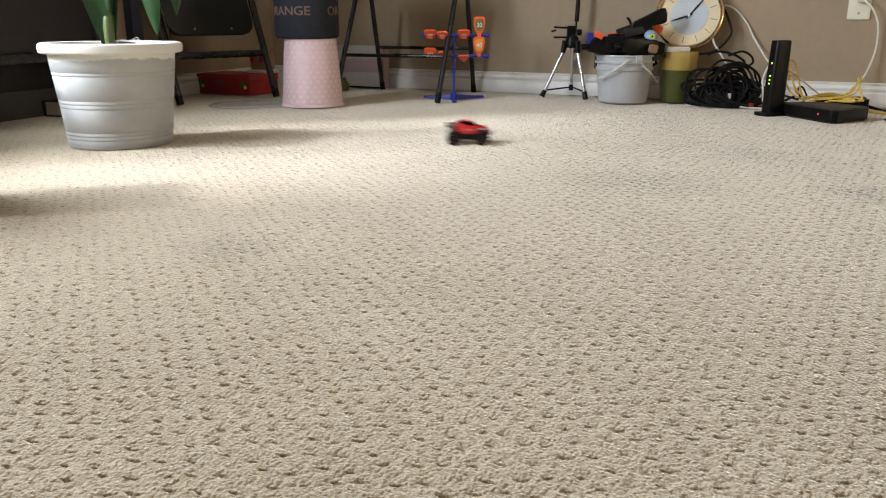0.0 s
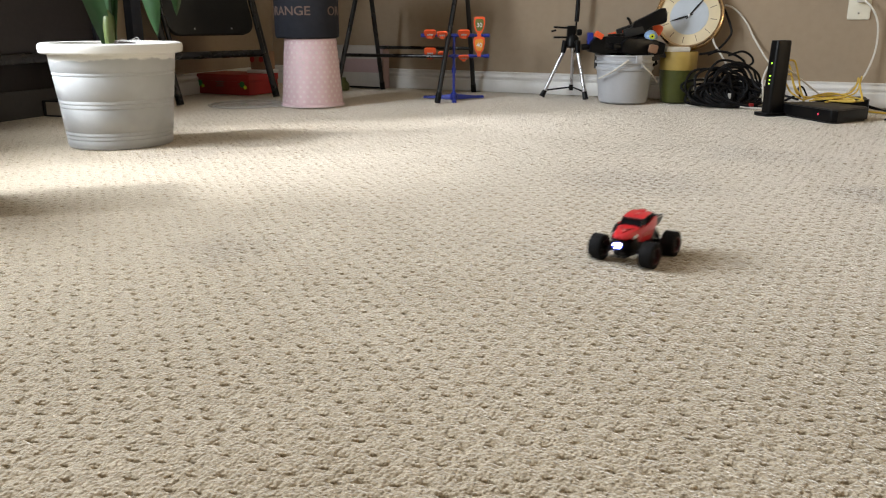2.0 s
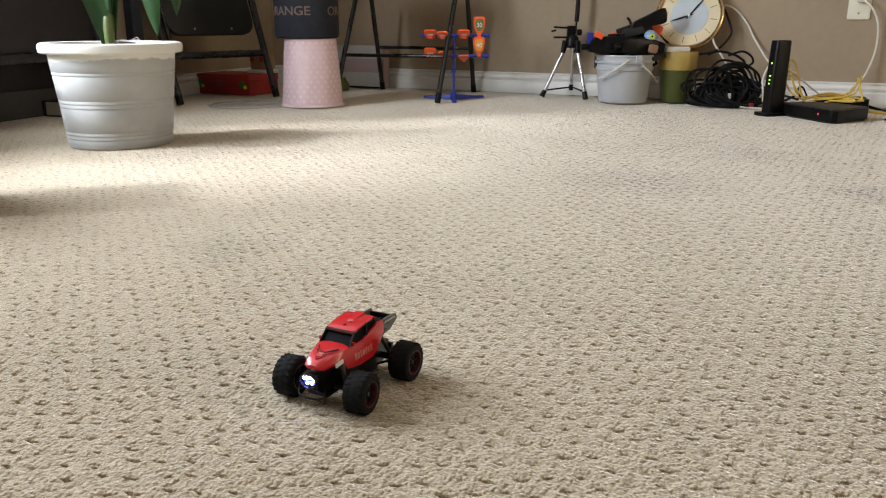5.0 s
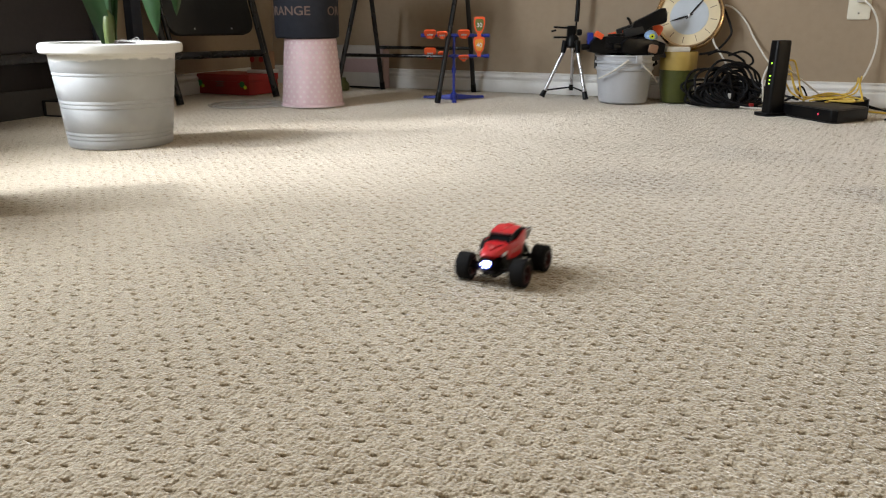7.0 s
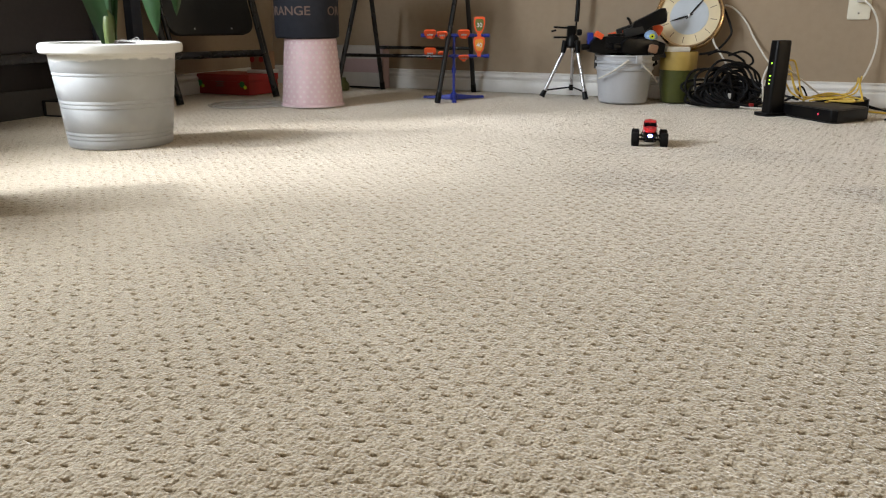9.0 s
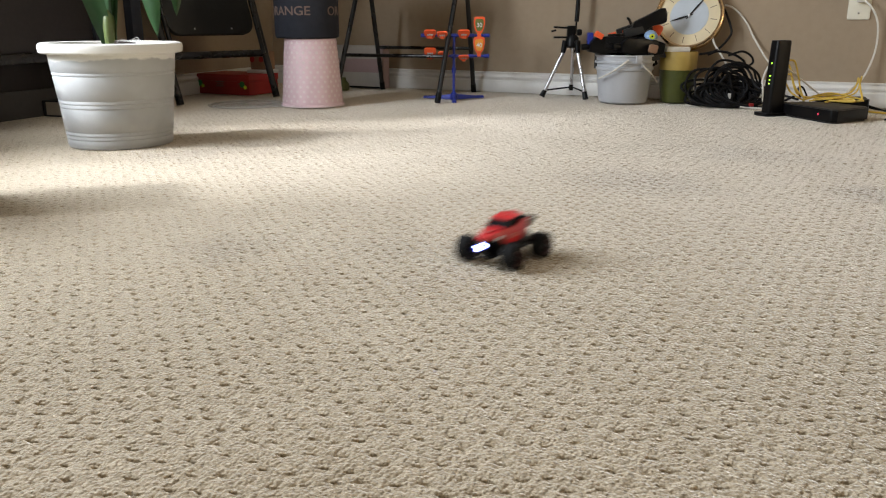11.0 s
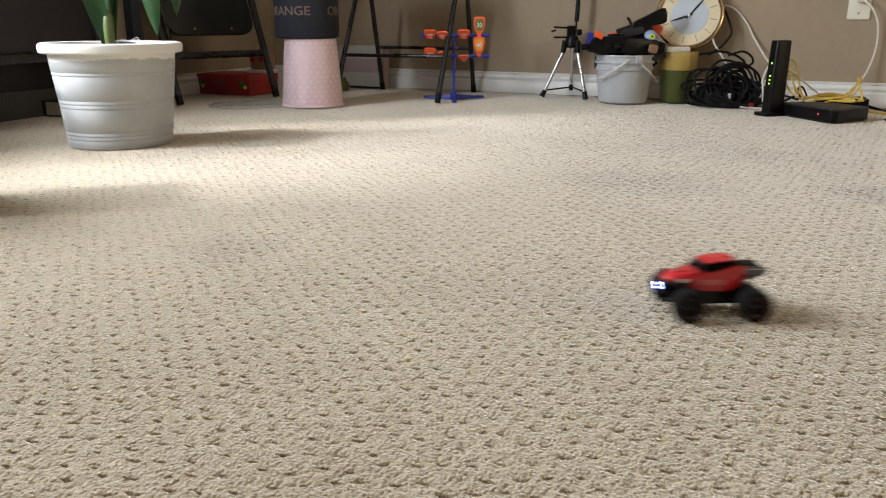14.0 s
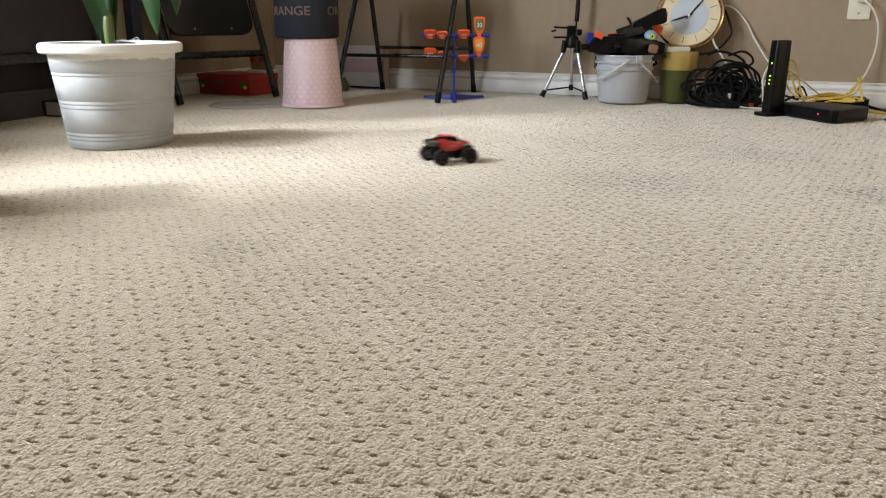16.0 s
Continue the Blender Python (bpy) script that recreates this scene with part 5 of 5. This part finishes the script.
book = holder("book", WEST @ pose(0.150, -1.530, 0), "thick black-covered book lying on the carpet", "book")
part("cover", box(0.22, 0.15, 0.005, (0, 0, 0.0030), 0.001), NAVY, book)
part("cover", box(0.22, 0.15, 0.004, (0, 0, 0.0525), 0.001), NAVY, book)
part("spine", box(0.006, 0.15, 0.054, (-0.1095, 0, 0.0275), 0.0015), NAVY, book)
part("page_block", box(0.205, 0.142, 0.046, (0.0005, 0.0, 0.0275)), PAPER, book, "pale page edges")


# ---- tall dark cabinet along the window wall ----
def cabinet():
    t = holder("cabinet", WEST @ pose(0.0, -1.50, 0, 0, 0, 90), "tall dark wooden cabinet on legs beside the window", "cabinet")
    # local x runs along the wall towards the corner, y into the room is negative
    part("cabinet_body", box(0.60, 0.16, 1.50, (-0.28, -0.095, 0.965), 0.004), WOODDARK, t, "dark brown closed body")
    # added dark panel and board hide wall and baseboard, in place of deep shade
    part("wall_shade_panel", box(0.60, 0.010, 0.150, (-0.28, -0.0255, 0.141), 0.002), WOODDARK, t, "dark brown panel standing in for the shaded wall")
    part("baseboard_shade", box(0.60, 0.014, 0.092, (-0.28, -0.0275, 0.0465), 0.003), SHADE_BOARD, t, "dark grey board standing in for the shaded baseboard")
    part("lower_rail", box(0.60, 0.018, 0.030, (-0.28, -0.180, 0.204), 0.003), BLACK, t)
    part("leg", box(0.034, 0.034, 0.22, (-0.555, -0.05, 0.110), 0.003), NAVY, t, "dark square leg")
    part("leg", box(0.034, 0.034, 0.22, (-0.555, -0.15, 0.110), 0.003), NAVY, t, "dark square leg")
    part("side_post", box(0.045, 0.034, 1.73, (0.042, -0.170, 0.865), 0.003), NAVY, t, "dark upright post")
    part("side_post", box(0.055, 0.034, 1.73, (0.240, -0.170, 0.865), 0.003), NAVY, t, "dark upright post")
    part("side_shelf", box(0.26, 0.17, 0.03, (0.14, -0.10, 1.745), 0.003), WOODDARK, t)


cabinet()


# ---- what moves ----
CAR_KEYS = [  # seconds, x, y, heading in degrees
    (0.0, 0.0665, 2.1253, -1.4), (0.5, 0.4368, 1.7708, -55.9), (0.8, 0.4933, 1.4612, -97.3), (1.0, 0.4541, 1.3552, -106.7), (1.5, 0.3595, 1.1883, -122.5),
    (2.0, 0.2676, 1.0627, -126.9), (2.5, 0.1327, 0.9061, -133.5), (3.0, -0.0032, 0.7745, -131.3), (3.5, -0.0241, 0.7499, -129.0), (4.0, -0.0297, 0.7450, -128.0),
    (4.2, -0.0546, 0.7053, -122.5), (4.6, -0.085, 0.655, -118.5), (5.6, -0.078, 0.668, -117.5), (6.1, -0.030, 0.765, -117.5), (6.5, 0.0150, 0.8517, -117.2), (7.0, 0.0795, 0.9832, -117.0), (7.5, 0.2378, 1.3254, -112.0),
    (8.0, 0.3238, 1.5409, -110.9), (8.5, 0.4604, 1.8498, -109.0), (9.0, 0.5491, 2.1083, -103.0), (9.2, 0.553, 2.122, -103.0), (9.7, 0.532, 2.03, -104.0), (10.2, 0.43, 1.70, -109.0), (10.7, 0.24, 1.28, -118.0),
    (11.3, -0.0570, 0.9005, -138.5), (11.5, -0.1131, 0.8638, -146.4), (12.0, -0.3559, 0.7726, -177.5), (12.2, -0.4002, 0.7764, -181.0),
    (12.5, -0.2638, 0.7742, -184.5), (12.7, -0.0871, 0.7894, -176.0), (13.0, 0.1688, 0.8351, -170.8), (13.3, 0.4471, 0.8975, -167.0), (13.4, 0.4850, 0.9000, -166.5), (13.5, 0.4423, 0.8904, -166.5), (13.6, 0.4150, 0.8815, -167.0), (13.7, 0.3990, 0.8755, -168.0),
    (13.8, 0.3887, 0.8716, -169.0), (14.0, 0.3031, 0.8551, -176.6), (14.5, 0.0225, 0.9234, -208.6), (14.7, -0.1027, 1.0262, -223.8), (15.0, -0.2022, 1.1904, -244.3),
    (15.2, -0.2506, 1.3772, -264.0), (15.5, -0.2108, 1.6039, -291.0), (16.0, 0.0128, 1.8391, -333.7)]


def glide(t):
    """Place and heading of the car at t: a monotone smooth curve through its keys."""
    ks = CAR_KEYS
    i = max(0, min(len(ks) - 2, sum(1 for k in ks if k[0] <= t) - 1))
    a, b = ks[i], ks[i + 1]
    h = b[0] - a[0]
    u = (t - a[0]) / h
    out = []
    for c in (1, 2, 3):
        def slope(j):
            if j == 0 or j == len(ks) - 1:
                k = 0 if j == 0 else j - 1
                return (ks[k + 1][c] - ks[k][c]) / (ks[k + 1][0] - ks[k][0])
            h0, h1 = ks[j][0] - ks[j - 1][0], ks[j + 1][0] - ks[j][0]
            d0, d1 = (ks[j][c] - ks[j - 1][c]) / h0, (ks[j + 1][c] - ks[j][c]) / h1
            if d0 * d1 <= 0:
                return 0.0
            w0, w1 = 2 * h1 + h0, h1 + 2 * h0
            return (w0 + w1) / (w0 / d0 + w1 / d1)
        m0, m1 = slope(i), slope(i + 1)
        out.append((2 * u ** 3 - 3 * u * u + 1) * a[c] + (u ** 3 - 2 * u * u + u) * h * m0 + (3 * u * u - 2 * u ** 3) * b[c] + (u ** 3 - u * u) * h * m1)
    return out


def motions():
    n = 480
    path = [glide(k / FPS) for k in range(n + 1)]
    rows = []
    for k in range(0, n + 1, 2):
        x, y, a = path[k]
        # the nose hops up as it brakes hard and backs off the last stop
        hop = 7.0 * max(0.0, 1 - abs(k / FPS - 13.4) / 0.11)
        rows.append((k / FPS, pose(x, y, 0.0005 + 0.044 * math.sin(radians(hop)), 0, -hop, a)))
    walk(CAR, rows)
    spin, steer = [0.0], [0.0]
    for (x0, y0, a0), (x1, y1, a1) in zip(path, path[1:]):
        h = radians((a0 + a1) / 2)
        run = (x1 - x0) * math.cos(h) + (y1 - y0) * math.sin(h)
        spin.append(spin[-1] + max(-84, min(84, math.degrees(run / 0.0180))))
        want = math.degrees(math.atan2(0.0738 * radians(a1 - a0), run)) if abs(run) > 0.002 else steer[-1]
        if want > 90:
            want -= 180
        if want < -90:
            want += 180
        steer.append(0.8 * steer[-1] + 0.2 * max(-24, min(24, want)))
    for wheel, x, y in WHEELS:
        rows = []
        for k in range(n + 1):
            turn = Matrix.Rotation(radians(steer[k] if x > 0 else 0.0), 4, "Z") @ Matrix.Rotation(radians(spin[k]), 4, "Y")
            rows.append((k / FPS, Matrix.Translation((x, y, 0.0180)) @ turn))
        walk(wheel, rows)


motions()
